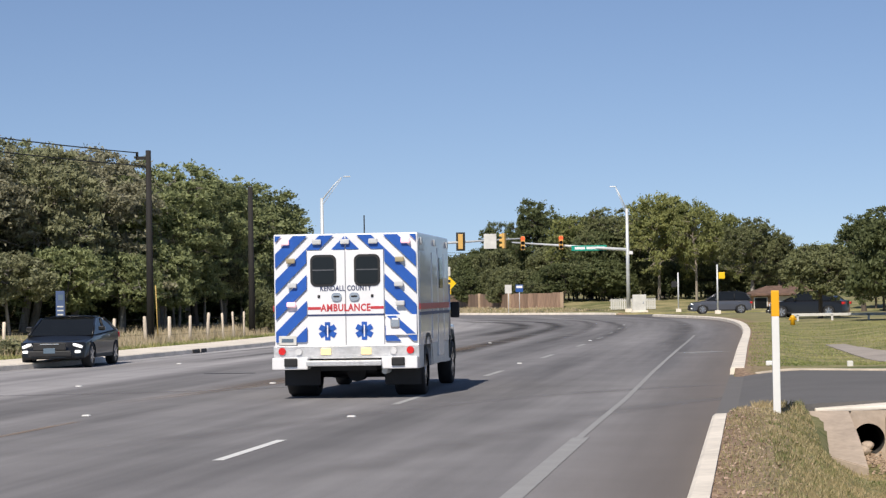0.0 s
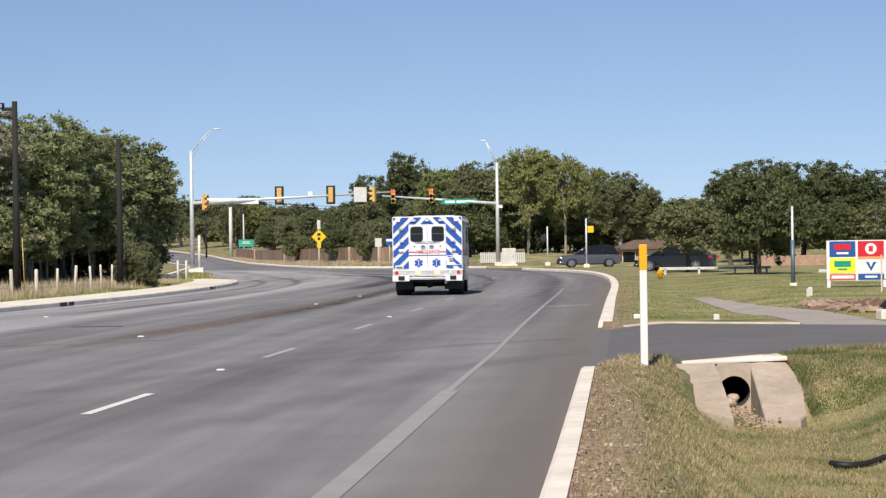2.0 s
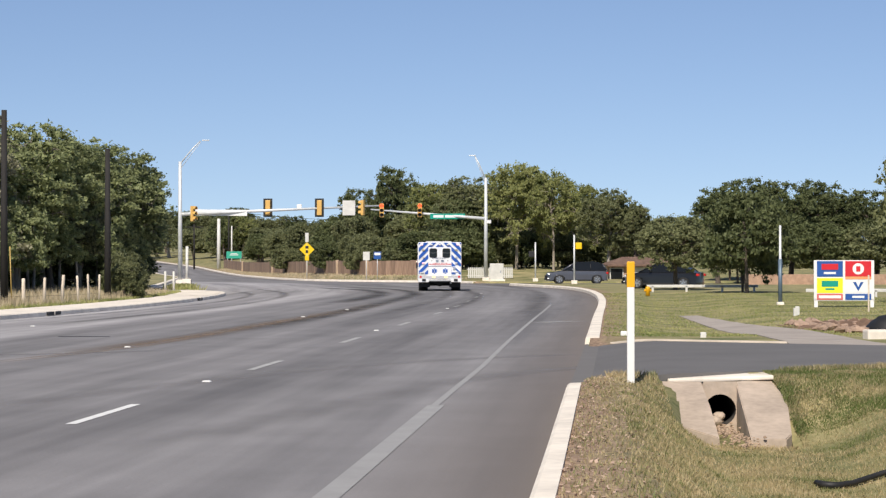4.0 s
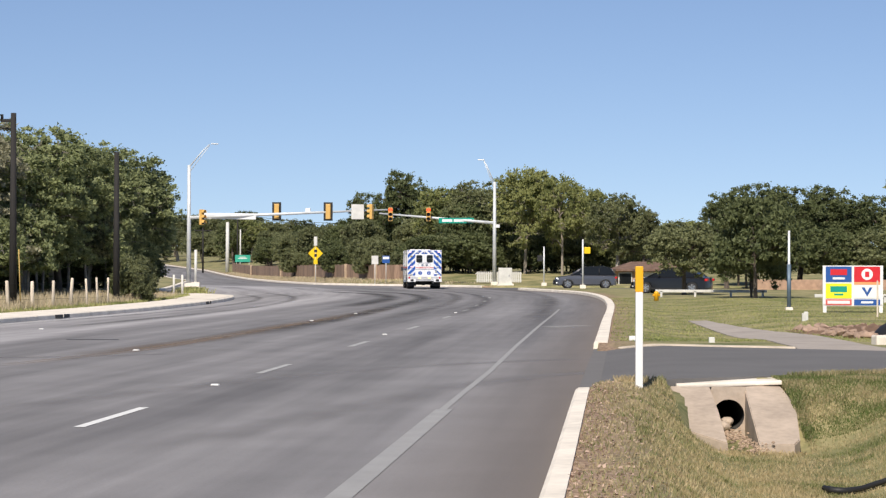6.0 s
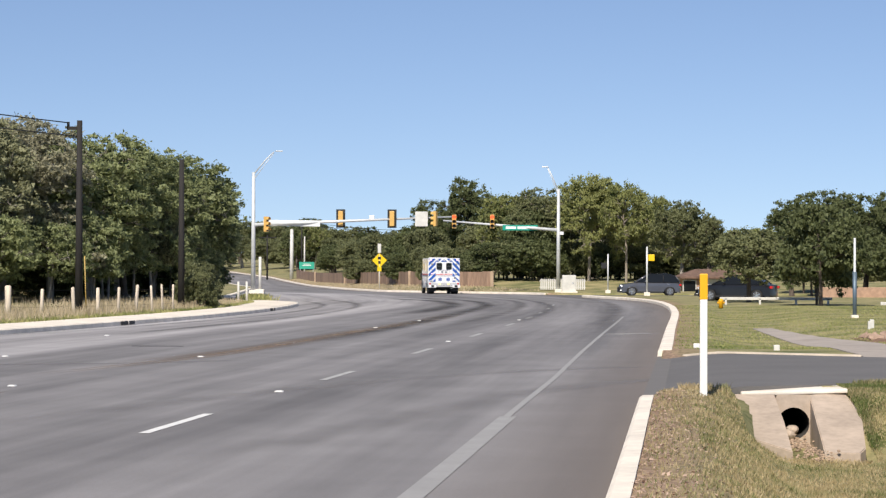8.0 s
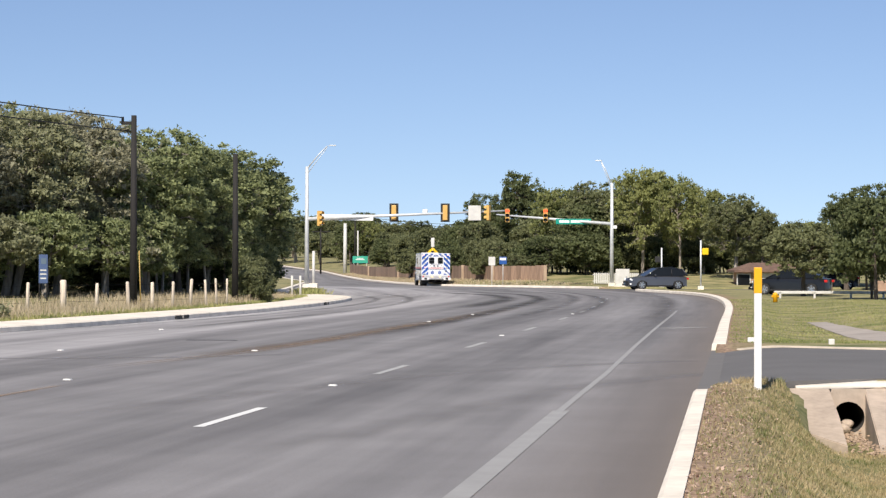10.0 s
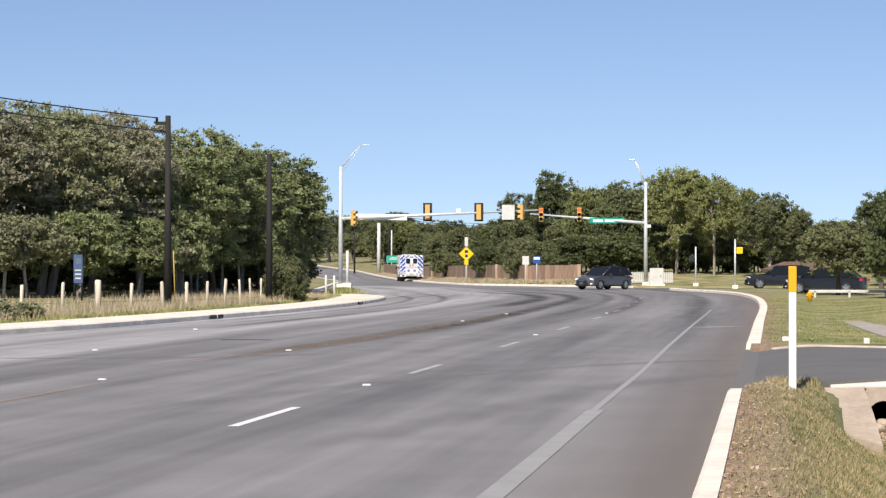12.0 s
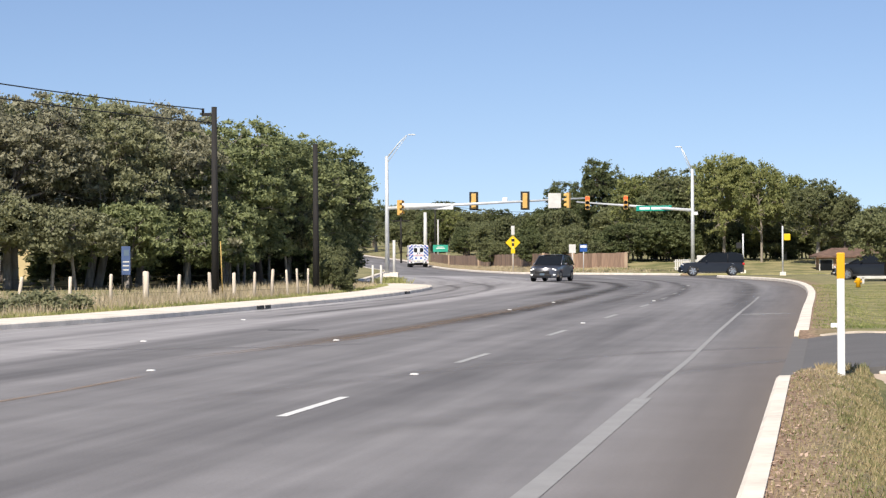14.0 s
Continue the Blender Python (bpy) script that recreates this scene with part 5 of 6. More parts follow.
    part("body", box((0, 0, 0.75), (1.05, 0.6, 1.25), None, 0.03), M["white_dull"], ob)
    part("door", box((0, -0.305, 0.75), (0.9, 0.02, 1.1), None, 0.01), M["white_dull"], ob)
    part("handle", box((0.3, -0.325, 0.75), (0.05, 0.03, 0.15)), M["chrome"], ob)
    part("pad", box((0, 0, 0.05), (1.3, 0.9, 0.2), None, 0.02), M["concrete"], ob)
    ob = empty("signal_post", pose(-17.8, 149, 0.12), "short pale post with footing beside the mast", "post")
    part("pole", rod((0, 0, 0), (0, 0, 2.6), 0.1, 10), M["white_dull"], ob)
    part("footing", box((0, 0, 0.15), (0.6, 0.6, 0.4), None, 0.05), M["concrete"], ob)
    # survey stake before the station sign, stub markers on the lawn
    tagged(part("survey_stake", box((13.05, 66, 0.6), (0.05, 0.02, 1.3), None, 0.004), M["post_wood"]), "thin wooden survey stake in bare earth", "stake")
    for x, y, h in ((5.3, 43.9, 0.16), (10.2, 62, 0.3), (9.95, 60.8, 0.28), (14.75, 69, 0.6), (15.2, 69.5, 0.6)):
        tagged(part("stub_post", box((x, y, h / 2 + 0.08), (0.12, 0.1, h), None, 0.015), M["white_dull"]), "short pale stub post in the grass", "post", "stub posts on the lawn")
    tagged(part("litter", box((3.75, 44.6, 0.19), (0.16, 0.06, 0.1), pose(0, 0, 0, 0, 0, 0), 0.02), M["white"]), "crumpled white litter on the grass edge", "litter")
    # utility poles far up the hill
    for x, y, h, mat, r in ((-31.4, 300, 7.2, "white_dull", 0.3), (-29.8, 302, 6.2, "white_dull", 0.12), (-36, 310, 6.5, "dark_wood", 0.14), (-33, 330, 9.0, "dark_wood", 0.14)):
        ob = empty("utility_pole", pose(x, y, hill(y)), "pale concrete utility pole on the hill" if mat == "white_dull" else "distant dark utility pole", "utility pole")
        part("pole", tube([(0, 0, -0.3), (0, 0, h)], [r, r * .75], 10), M[mat], ob)
        if mat == "dark_wood":
            part("crossarm", box((0, 0, h - 0.4), (2.6, 0.12, 0.14)), M["dark_wood"], ob)


def build_cables():
    for dz, dx in ((-0.05, -0.42), (-0.55, -0.1), ):
        a, b = Vector((-16.06 + dx, 78.5, 7.2 + dz)), Vector((-27 + dx, 40, 8.2 + dz))
        pts = [a.lerp(b, k / 14) - Vector((0, 0, 1.6 * (k / 14) * (1 - k / 14))) for k in range(15)]
        tagged(part("power_cable", tube(pts, [0.022] * 15, 6), M["black"]), "thin dark overhead cable on the utility pole", "cable", "overhead cables")
    for k, (z0, z1) in enumerate(((8.7, 8.5), (8.3, 8.2))):
        a, b = Vector((-33, 330, z0 + hill(330))), Vector((5, 300, z1))
        pts = [a.lerp(b, i / 12) - Vector((0, 0, 5 * (i / 12) * (1 - i / 12))) for i in range(13)]
        tagged(part("power_cable", tube(pts, [0.03] * 13, 5), M["black"]), "distant thin overhead cable", "cable", "overhead cables")


# ---- houses ----
def house(x, y, z, w, d, h, turn, wall, roof, label, openings=()):
    ob = empty("house", pose(x, y, z, 0, 0, turn), label, "house")
    part("wall", box((0, 0, h / 2 - 0.2), (w, d, h + 0.4)), M[wall], ob)
    o = 0.5
    bm = bmesh.new()
    rz = h + min(w, d) * 0.18
    c = [bm.verts.new(p) for p in ((-w / 2 - o, -d / 2 - o, h), (w / 2 + o, -d / 2 - o, h), (w / 2 + o, d / 2 + o, h), (-w / 2 - o, d / 2 + o, h))]
    e = [bm.verts.new(p) for p in ((-w / 2 - o, -d / 2 - o, h - 0.15), (w / 2 + o, -d / 2 - o, h - 0.15), (w / 2 + o, d / 2 + o, h - 0.15), (-w / 2 - o, d / 2 + o, h - 0.15))]
    r = [bm.verts.new((-w / 2 + d * 0.3, 0, rz)), bm.verts.new((w / 2 - d * 0.3, 0, rz))]
    for f in ((c[0], c[1], r[1], r[0]), (c[2], c[3], r[0], r[1]), (c[1], c[2], r[1]), (c[3], c[0], r[0]), tuple(e[::-1])):
        bm.faces.new(f)
    for k in range(4):
        bm.faces.new((e[k], e[(k + 1) % 4], c[(k + 1) % 4], c[k]))
    part("roof", bm, M[roof], ob, "shingle roof")
    for kind, ox, oz, ow, oh, mat in openings:
        win = part(kind, box((ox, -d / 2 - 0.02, oz), (ow, 0.08, oh), None, 0.01), M["white_dull"], ob)
        if mat:
            part("pane", box((ox, -d / 2 - 0.07, oz), (ow - 0.16, 0.02, oh - 0.16)), M[mat], win)
    return ob


def build_houses():
    house(16.2, 172.5, -0.9, 5.8, 3.4, 2.3, 4, "brick", "roof_brown", "low tan brick house behind the trees",
          (("window", -2.6, 1.5, 1.1, 1.1, "glass_dark"), ("garage_door", -0.3, 1.1, 2.4, 2.0, None), ("window", 2.5, 1.5, 1.3, 1.1, "glass_dark")))
    tagged(part("garden_wall", box((26.5, 141, 0.42), (13, 0.35, 0.75), None, 0.03), M["brick"]), "low brown masonry wall below the trees", "wall")
    house(-40, 128, 0.3, 14, 9, 2.9, 10, "ochre", "roof_brown", "pale ochre house half hidden by the wood",
          (("window", -3, 1.5, 1.3, 1.2, "glass_dark"), ("door", 1, 1.05, 1.0, 2.1, None)))
    house(-30, 122, 0.3, 9, 7, 2.6, 10, "ochre", "roof_brown", "small ochre outbuilding behind the wood", (("window", 1, 1.4, 1.3, 1.1, "glass_dark"),))
    house(-34, 385, hill(385) + 2.6, 8, 7, 3.0, 0, "stucco", "roof_grey", "distant pale house on the hill", (("window", 0, 1.6, 1.4, 1.2, "glass_dark"),))
    house(-26, 385, hill(385) + 1.6, 8, 7, 3.0, 10, "stucco", "roof_grey", "distant pale house on the hill", (("window", 0, 1.6, 1.4, 1.2, "glass_dark"),))
    # car-park wall and kerb behind the lawn
    tagged(part("low_rail", box((13.0, 108, 0.42), (5.6, 0.1, 0.14), pose(0, 0, 0), 0.02), M["white_dull"]), "long pale low rail along the car park", "rail")
    tagged(part("low_rail", box((20.0, 92, 0.42), (9.0, 0.1, 0.14), pose(0, 0, 0), 0.02), M["white_dull"]), "long pale low rail along the car park", "rail")
    for x in (10.5, 12.2, 14, 15.6):
        tagged(part("rail_post", box((x, 108, 0.2), (0.1, 0.1, 0.44)), M["white_dull"]), "short pale post under the rail", "post", "posts of the rail")
    for x in (16, 18.5, 21, 24):
        tagged(part("rail_post", box((x, 92, 0.2), (0.1, 0.1, 0.44)), M["white_dull"]), "short pale post under the rail", "post", "posts of the rail")


# ---- vehicles: x to the right, y forward, z up; origin on the ground below the rear ----
def text_mesh(words, size, m, bold=0.004, extrude=0.002):
    cu = bpy.data.curves.new("lettering", "FONT")
    cu.body, cu.size, cu.extrude, cu.align_x, cu.align_y = words, size, extrude, "CENTER", "CENTER"
    cu.resolution_u, cu.offset, cu.space_character = 2, bold, 1.08
    ob = bpy.data.objects.new("lettering", cu)
    scene.collection.objects.link(ob)
    bpy.context.view_layer.update()
    me = bpy.data.meshes.new_from_object(ob.evaluated_get(bpy.context.evaluated_depsgraph_get()))
    bpy.data.objects.remove(ob)
    me.transform(m)
    return me


def wheel(parent, x, y, r, w, out, rim_mat="chrome"):
    """A wheel about its own axle, so that it can turn: tyre, rim with spokes, hub."""
    hub = new("wheel")
    hub.parent = parent
    hub.location = (x, y, r)
    hub.empty_display_size = 0.1
    prof = [(-w / 2, r * .68), (-w / 2, r * .93), (-w / 2 + 0.03, r), (w / 2 - 0.03, r), (w / 2, r * .93), (w / 2, r * .68)]
    bm = bmesh.new()
    n = 28
    rings = [[bm.verts.new((a, b * math.cos(k * math.tau / n), b * math.sin(k * math.tau / n))) for k in range(n)] for a, b in prof]
    for a, b in zip(rings, rings[1:]):
        for k in range(n):
            bm.faces.new((a[k], a[(k + 1) % n], b[(k + 1) % n], b[k]))
    bmesh.ops.recalc_face_normals(bm, faces=bm.faces)
    part("tyre", bm, M["rubber"], hub, "black rubber tyre", smooth=True)
    bm = bmesh.new()
    add_tube(bm, [(-w * .42, 0, 0), (w * .3, 0, 0)], [r * .69, r * .69], 24)
    part("rim_barrel", bm, M["rim_grey"], hub)
    bm = bmesh.new()
    for k in range(6):
        add_box(bm, (0, 0, r * .36), (0.025, r * .16, r * .6), Matrix.Translation((out * w * .44, 0, 0)) @ pose(0, 0, 0, k * 60, 0, 0))
    add_tube(bm, [(out * w * .4, 0, 0), (out * w * .48, 0, 0)], [r * .17, r * .14], 12)
    part("rim", bm, M[rim_mat], hub, "metal wheel spokes")
    return hub


def clip_poly(poly, x0, x1, z0, z1):
    def cut(ps, inside, meet):
        out = []
        for i, p in enumerate(ps):
            q = ps[i - 1]
            if inside(p):
                if not inside(q):
                    out.append(meet(q, p))
                out.append(p)
            elif inside(q):
                out.append(meet(q, p))
        return out
    for ax, lim, sg in ((0, x0, 1), (0, x1, -1), (1, z0, 1), (1, z1, -1)):
        def inside(p, ax=ax, lim=lim, sg=sg):
            return (p[ax] - lim) * sg >= 0

        def meet(a, b, ax=ax, lim=lim):
            f = (lim - a[ax]) / (b[ax] - a[ax])
            return (a[0] + (b[0] - a[0]) * f, a[1] + (b[1] - a[1]) * f)
        poly = cut(poly, inside, meet)
        if not poly:
            return []
    return poly


def rounded(x, z, w, h, r):
    """Outline (x, z) of a rectangle with round corners."""
    return [(x + sx * (w / 2 - r) + r * math.cos(a), z + sz * (h / 2 - r) + r * math.sin(a))
            for sx, sz, a0 in ((1, 1, 0), (-1, 1, 90), (-1, -1, 180), (1, -1, 270)) for a in [radians(a0 + 18 * k) for k in range(6)]]


def build_ambulance():
    ob = empty("ambulance", Matrix(), "white box ambulance with blue rear chevrons and red lettering", "ambulance")
    W, top, low, L = 1.22, 2.76, 0.86, 4.45
    body = part("box_body", box((0, L / 2 + 0.02, (top + low) / 2), (2 * W, L, top - low), None, 0.03), M["amb_white"], ob, "white box body")
    # lower side skirts with the rear wheel arch left free
    for s in (-1, 1):
        for y0, y1 in ((0.05, 0.75), (1.75, L)):
            part("skirt", box((s * (W - 0.05), (y0 + y1) / 2, 0.68), (0.08, y1 - y0, 0.38), None, 0.01), M["diamond"], body)
        bm = bmesh.new()
        arc = [(1.25 + 0.5 * math.cos(a), 0.5 + 0.5 * math.sin(a)) for a in [math.pi * k / 12 for k in range(13)]]
        arc2 = [(1.25 + 0.57 * math.cos(a), 0.5 + 0.57 * math.sin(a)) for a in [math.pi * k / 12 for k in range(13)]]
        for (a, b), (c, d) in zip(zip(arc, arc2), zip(arc[1:], arc2[1:])):
            bm.faces.new([bm.verts.new((s * (W + 0.012), *p)) for p in (a, b, d, c)])
        part("wheel_arch", bm, M["black"], body, "black wheel arch trim")
        # side compartment doors and windows, stripe
        for y0, y1, z0, z1 in ((0.12, 0.7, 1.0, 2.45), (1.85, 2.6, 0.95, 2.45), (2.7, 3.5, 0.62, 2.55), (3.6, 4.35, 0.95, 2.45)):
            part("side_door", box((s * W, (y0 + y1) / 2, (z0 + z1) / 2), (0.03, y1 - y0, z1 - z0), None, 0.01), M["amb_white"], body)
        part("side_window", box((s * (W + 0.012), 3.1, 2.1), (0.03, 0.5, 0.55), None, 0.012), M["glass_dark"], body)
        part("side_stripe", box((s * (W + 0.018), L / 2, 1.52), (0.012, L - 0.1, 0.1)), M["red_stripe"], body, "red side stripe")
        part("side_stripe", box((s * (W + 0.018), L / 2, 1.4), (0.012, L - 0.1, 0.05)), M["navy_text"], body, "dark blue side stripe")
        for y in (0.35, 2.2, 4.1):
            part("side_lamp", box((s * (W + 0.01), y, 2.62), (0.05, 0.22, 0.11), None, 0.012), M["lens_clear"], body, "clear side warning lamp")
    f = -0.012
    # chevrons
    def stripes(x0, x1, z0, z1, slope, starts, h):
        for z in starts:
            x_ref = x0 if slope > 0 else x1
            poly = [(x0, z + (x0 - x_ref) * slope), (x1, z + (x1 - x_ref) * slope), (x1, z + h + (x1 - x_ref) * slope), (x0, z + h + (x0 - x_ref) * slope)]
            poly = clip_poly(poly, x0, x1, z0, z1)
            if len(poly) > 2:
                part("chevron", prism(poly, f - 0.004, f + 0.006), M["blue_stripe"], body, "reflective blue chevron stripe")
    starts = [2.19 - 0.434 * k for k in range(-2, 6)]
    for x0, x1, z0 in ((-1.19, -0.66, 0.95), (-0.655, -0.012, 2.49)):
        lines = [z + (x0 + 1.19) * 0.98 for z in starts]
        stripes(x0, x1, z0, 2.73, 0.98, lines, 0.235)
        stripes(-x1, -x0, z0, 2.73, -0.98, lines, 0.235)
    # rear doors
    for s in (-1, 1):
        door = part("rear_door", box((s * 0.325, f, 1.675), (0.64, 0.035, 1.6), None, 0.008), M["amb_white"], ob, "white rear door")
        part("window_seal", prism(rounded(s * 0.37, 2.14, 0.44, 0.53, 0.1), f - 0.03, f - 0.01), M["black"], door, "black rubber window seal")
        part("window", prism(rounded(s * 0.37, 2.14, 0.36, 0.45, 0.07), f - 0.036, f - 0.028), M["glass_dark"], door)
        part("window_rail", box((s * 0.37, f - 0.037, 2.15), (0.36, 0.006, 0.018)), M["rim_grey"], door, "grey window rail")
        part("latch", prism(rounded(s * 0.15, 1.7, 0.17, 0.14, 0.06), f - 0.045, f - 0.01), M["chrome"], door, "chrome paddle latch")
        part("latch_slot", box((s * 0.15, f - 0.047, 1.705), (0.1, 0.008, 0.03), None, 0.003), M["black"], door)
        part("hook", box((s * 0.45, f - 0.025, 1.71), (0.045, 0.02, 0.05), None, 0.01), M["black"], door)
        bm = bmesh.new()
        for k in range(3):
            add_box(bm, (0, 0, 0), (0.09, 0.012, 0.3), Matrix.Translation((s * 0.31, f - 0.022, 1.13)) @ pose(0, 0, 0, 0, k * 60, 0))
        part("emblem", bm, M["blue_stripe"], door, "blue six-armed emblem")
        part("emblem_staff", box((s * 0.31, f - 0.03, 1.13), (0.02, 0.006, 0.2)), M["amb_white"], door)
    for word, wx in (("KENDALL", -0.22), ("COUNTY", 0.23)):
        part("lettering", text_mesh(word, 0.112, pose(wx, f - 0.022, 1.838, 90, 0, 0) @ Matrix.Diagonal((0.82, 1.1, 1, 1)), 0.003), M["navy_text"], ob, "dark blue words")
    part("lettering", text_mesh("AMBULANCE", 0.165, pose(0, f - 0.022, 1.513, 90, 0, 0) @ Matrix.Diagonal((0.82, 1, 1, 1)), 0.005), M["red_stripe"], ob, "red words")
    for s in (-1, 1):
        part("stripe", box((s * 0.53, f - 0.02, 1.513), (0.22, 0.006, 0.045)), M["red_stripe"], ob)
    part("stripe", box((0, f - 0.021, 1.397), (1.3, 0.006, 0.03)), M["navy_text"], ob)
    # warning lamps
    part("compartment", box((0.93, f - 0.006, 1.22), (0.52, 0.02, 0.34), None, 0.006), M["amb_white"], body, "white locker door")
    part("compartment_stripe", prism([(0.69, 1.37), (0.84, 1.37), (1.17, 1.07), (1.02, 1.07)], f - 0.021, f - 0.015), M["blue_stripe"], body)
    for x, z, m in ((-1.02, 2.62, "lens_pink"), (1.02, 2.62, "lens_pink"), (-0.475, 2.62, "lens_clear"), (0.475, 2.62, "lens_clear"), (0, 2.62, "lens_clear"),
                    (-0.92, 2.31, "lens_amber"), (0.92, 2.31, "lens_amber"), (-0.9, 1.9, "lens_clear"), (0.9, 1.9, "lens_clear"), (-0.92, 1.58, "lens_pink"), (0.92, 1.58, "lens_clear")):
        part("warning_lamp", box((x, f - 0.03, z), (0.155, 0.06, 0.085), None, 0.02), M[m], body, "rectangular warning lamp")
    part("fuel_cap", box((0.83, f - 0.015, 1.25), (0.16, 0.04, 0.18), None, 0.03), M["chrome"], body)
    part("number_plate", box((-0.99, f - 0.02, 0.98), (0.3, 0.015, 0.16), None, 0.008), M["white_dull"], ob)
    part("plate_bar", box((-0.99, f - 0.03, 0.98), (0.2, 0.006, 0.06)), M["steel_blue"], ob, "unreadable plate block")
    # rear panel and bumper
    part("rear_panel", box((0, 0.03, 0.78), (2.46, 0.16, 0.22), None, 0.015), M["diamond"], ob, "silver tread-plate panel")
    part("step_bumper", box((0, -0.16, 0.6), (1.25, 0.36, 0.09), None, 0.015), M["diamond"], ob, "folding tread-plate step")
    for s in (-1, 1):
        part("bumper_end", box((s * 0.92, -0.1, 0.6), (0.6, 0.3, 0.2), None, 0.02), M["amb_white"], ob)
        part("bumper_pad", box((s * 0.9, -0.26, 0.62), (0.22, 0.06, 0.14), None, 0.02), M["black"], ob, "black rubber pad")
        part("tail_lamp", tube([(s * 1.08, -0.06, 0.8), (s * 1.08, -0.085, 0.8)], [0.065, 0.06], 14), M["tail_red"], ob, "round red tail lamp")
        part("reverse_lamp", tube([(s * 0.8, -0.06, 0.79), (s * 0.8, -0.085, 0.79)], [0.06, 0.055], 14), M["lens_clear"], ob, "round clear lamp")
        part("amber_lamp", box((s * 0.34, -0.06, 0.79), (0.17, 0.04, 0.11), None, 0.015), M["lens_amber_lit"], ob, "square amber lamp")
        part("mud_flap", box((s * 0.86, 0.62, 0.42), (0.62, 0.02, 0.44), None, 0.005), M["black"], ob, "black mud flap")
    # chassis, axle, tank
    part("chassis", box((0, 3.2, 0.55), (0.95, 6.0, 0.18)), M["black"], ob)
    part("axle", rod((-0.9, 1.25, 0.4), (0.9, 1.25, 0.4), 0.09), M["black"], ob)
    part("differential", tube([(0, 1.05, 0.4), (0, 1.45, 0.4)], [0.16, 0.16], 12), M["black"], ob)
    part("exhaust", tube([(0.62, 0.1, 0.45), (0.62, 1.9, 0.45)], [0.05, 0.05], 10), M["galv"], ob)
    part("fuel_tank", box((0, 2.7, 0.42), (1.3, 1.1, 0.3), None, 0.05), M["black"], ob)
    # cab and bonnet
    cab = part("cab", prism([(4.47, 0.55), (4.47, 1.95), (4.62, 2.02), (5.3, 1.98), (5.85, 1.42), (6.65, 1.3), (6.78, 1.1), (6.78, 0.6)], -1.0, 1.0), M["amb_white"], ob, "white cab")
    cab.data.transform(Matrix(((0, 1, 0, 0), (1, 0, 0, 0), (0, 0, 1, 0), (0, 0, 0, 1))))
    cab.data.flip_normals()
    part("windscreen", box((0, 5.6, 1.71), (1.75, 0.03, 0.7), None, 0.01), M["glass_dark"], cab)
    for s in (-1, 1):
        part("cab_window", box((s * 1.0, 4.95, 1.65), (0.03, 0.7, 0.5), None, 0.03), M["glass_dark"], cab)
        part("mirror", box((s * 1.24, 5.35, 1.42), (0.17, 0.12, 0.3), None, 0.03), M["black"], cab, "black door mirror")
        part("mirror_arm", rod((s * 0.98, 5.35, 1.45), (s * 1.2, 5.35, 1.45), 0.025, 8), M["black"], cab)
        part("fender", box((s * 1.02, 5.9, 0.98), (0.16, 1.1, 0.3), None, 0.05), M["amb_white"], cab)
        bm = bmesh.new()
        arc = [(5.85 + 0.47 * math.cos(a), 0.46 + 0.47 * math.sin(a)) for a in [math.pi * k / 12 for k in range(13)]]
        arc2 = [(5.85 + 0.58 * math.cos(a), 0.46 + 0.58 * math.sin(a)) for a in [math.pi * k / 12 for k in range(13)]]
        for (a, b), (c, d) in zip(zip(arc, arc2), zip(arc[1:], arc2[1:])):
            bm.faces.new([bm.verts.new((s * 1.125, *q)) for q in (a, b, d, c)])
            bm.faces.new([bm.verts.new(q) for q in ((s * 1.125, *b), (s * 0.95, *b), (s * 0.95, *d), (s * 1.125, *d))])
        part("wheel_arch", bm, M["black"], cab, "black front wheel flare")
        part("grab_rail", rod((s * 1.24, 4.42, 0.95), (s * 1.24, 4.42, 1.9), 0.018, 6), M["chrome"], cab, "steel grab rail")
        part("running_board", box((s * 1.03, 4.95, 0.48), (0.2, 0.95, 0.05)), M["diamond"], cab)
    part("front_bumper", box((0, 6.85, 0.62), (2.1, 0.16, 0.28), None, 0.03), M["chrome"], ob)
    part("light_bar", box((0, 4.45, 2.8), (1.5, 0.12, 0.1), None, 0.02), M["lens_clear"], ob)
    part("antenna", rod((0.1, 1.5, top), (0.1, 1.5, top + 0.35), 0.012, 6), M["black"], ob)
    wheels = []
    for s in (-1, 1):
        wheels.append((wheel(ob, s * 1.0, 5.85, 0.42, 0.26, s), 0.42))
        wheels.append((wheel(ob, s * 0.93, 1.25, 0.42, 0.52, s), 0.42))
    return ob, wheels


def arch_outline(pts, wheels, r):
    """Side outline (y, z) with wheel openings cut into its sill. pts run over the top from rear to front."""
    out = list(pts)
    z0 = 0.26
    out.append((pts[-1][0], z0))
    for y in sorted(wheels, reverse=True):
        for k in range(9):
            a = math.pi * k / 8
            out.append((y + r * math.cos(a), z0 + 0.06 + r * math.sin(a)))
    out.append((pts[0][0], z0))
    return out


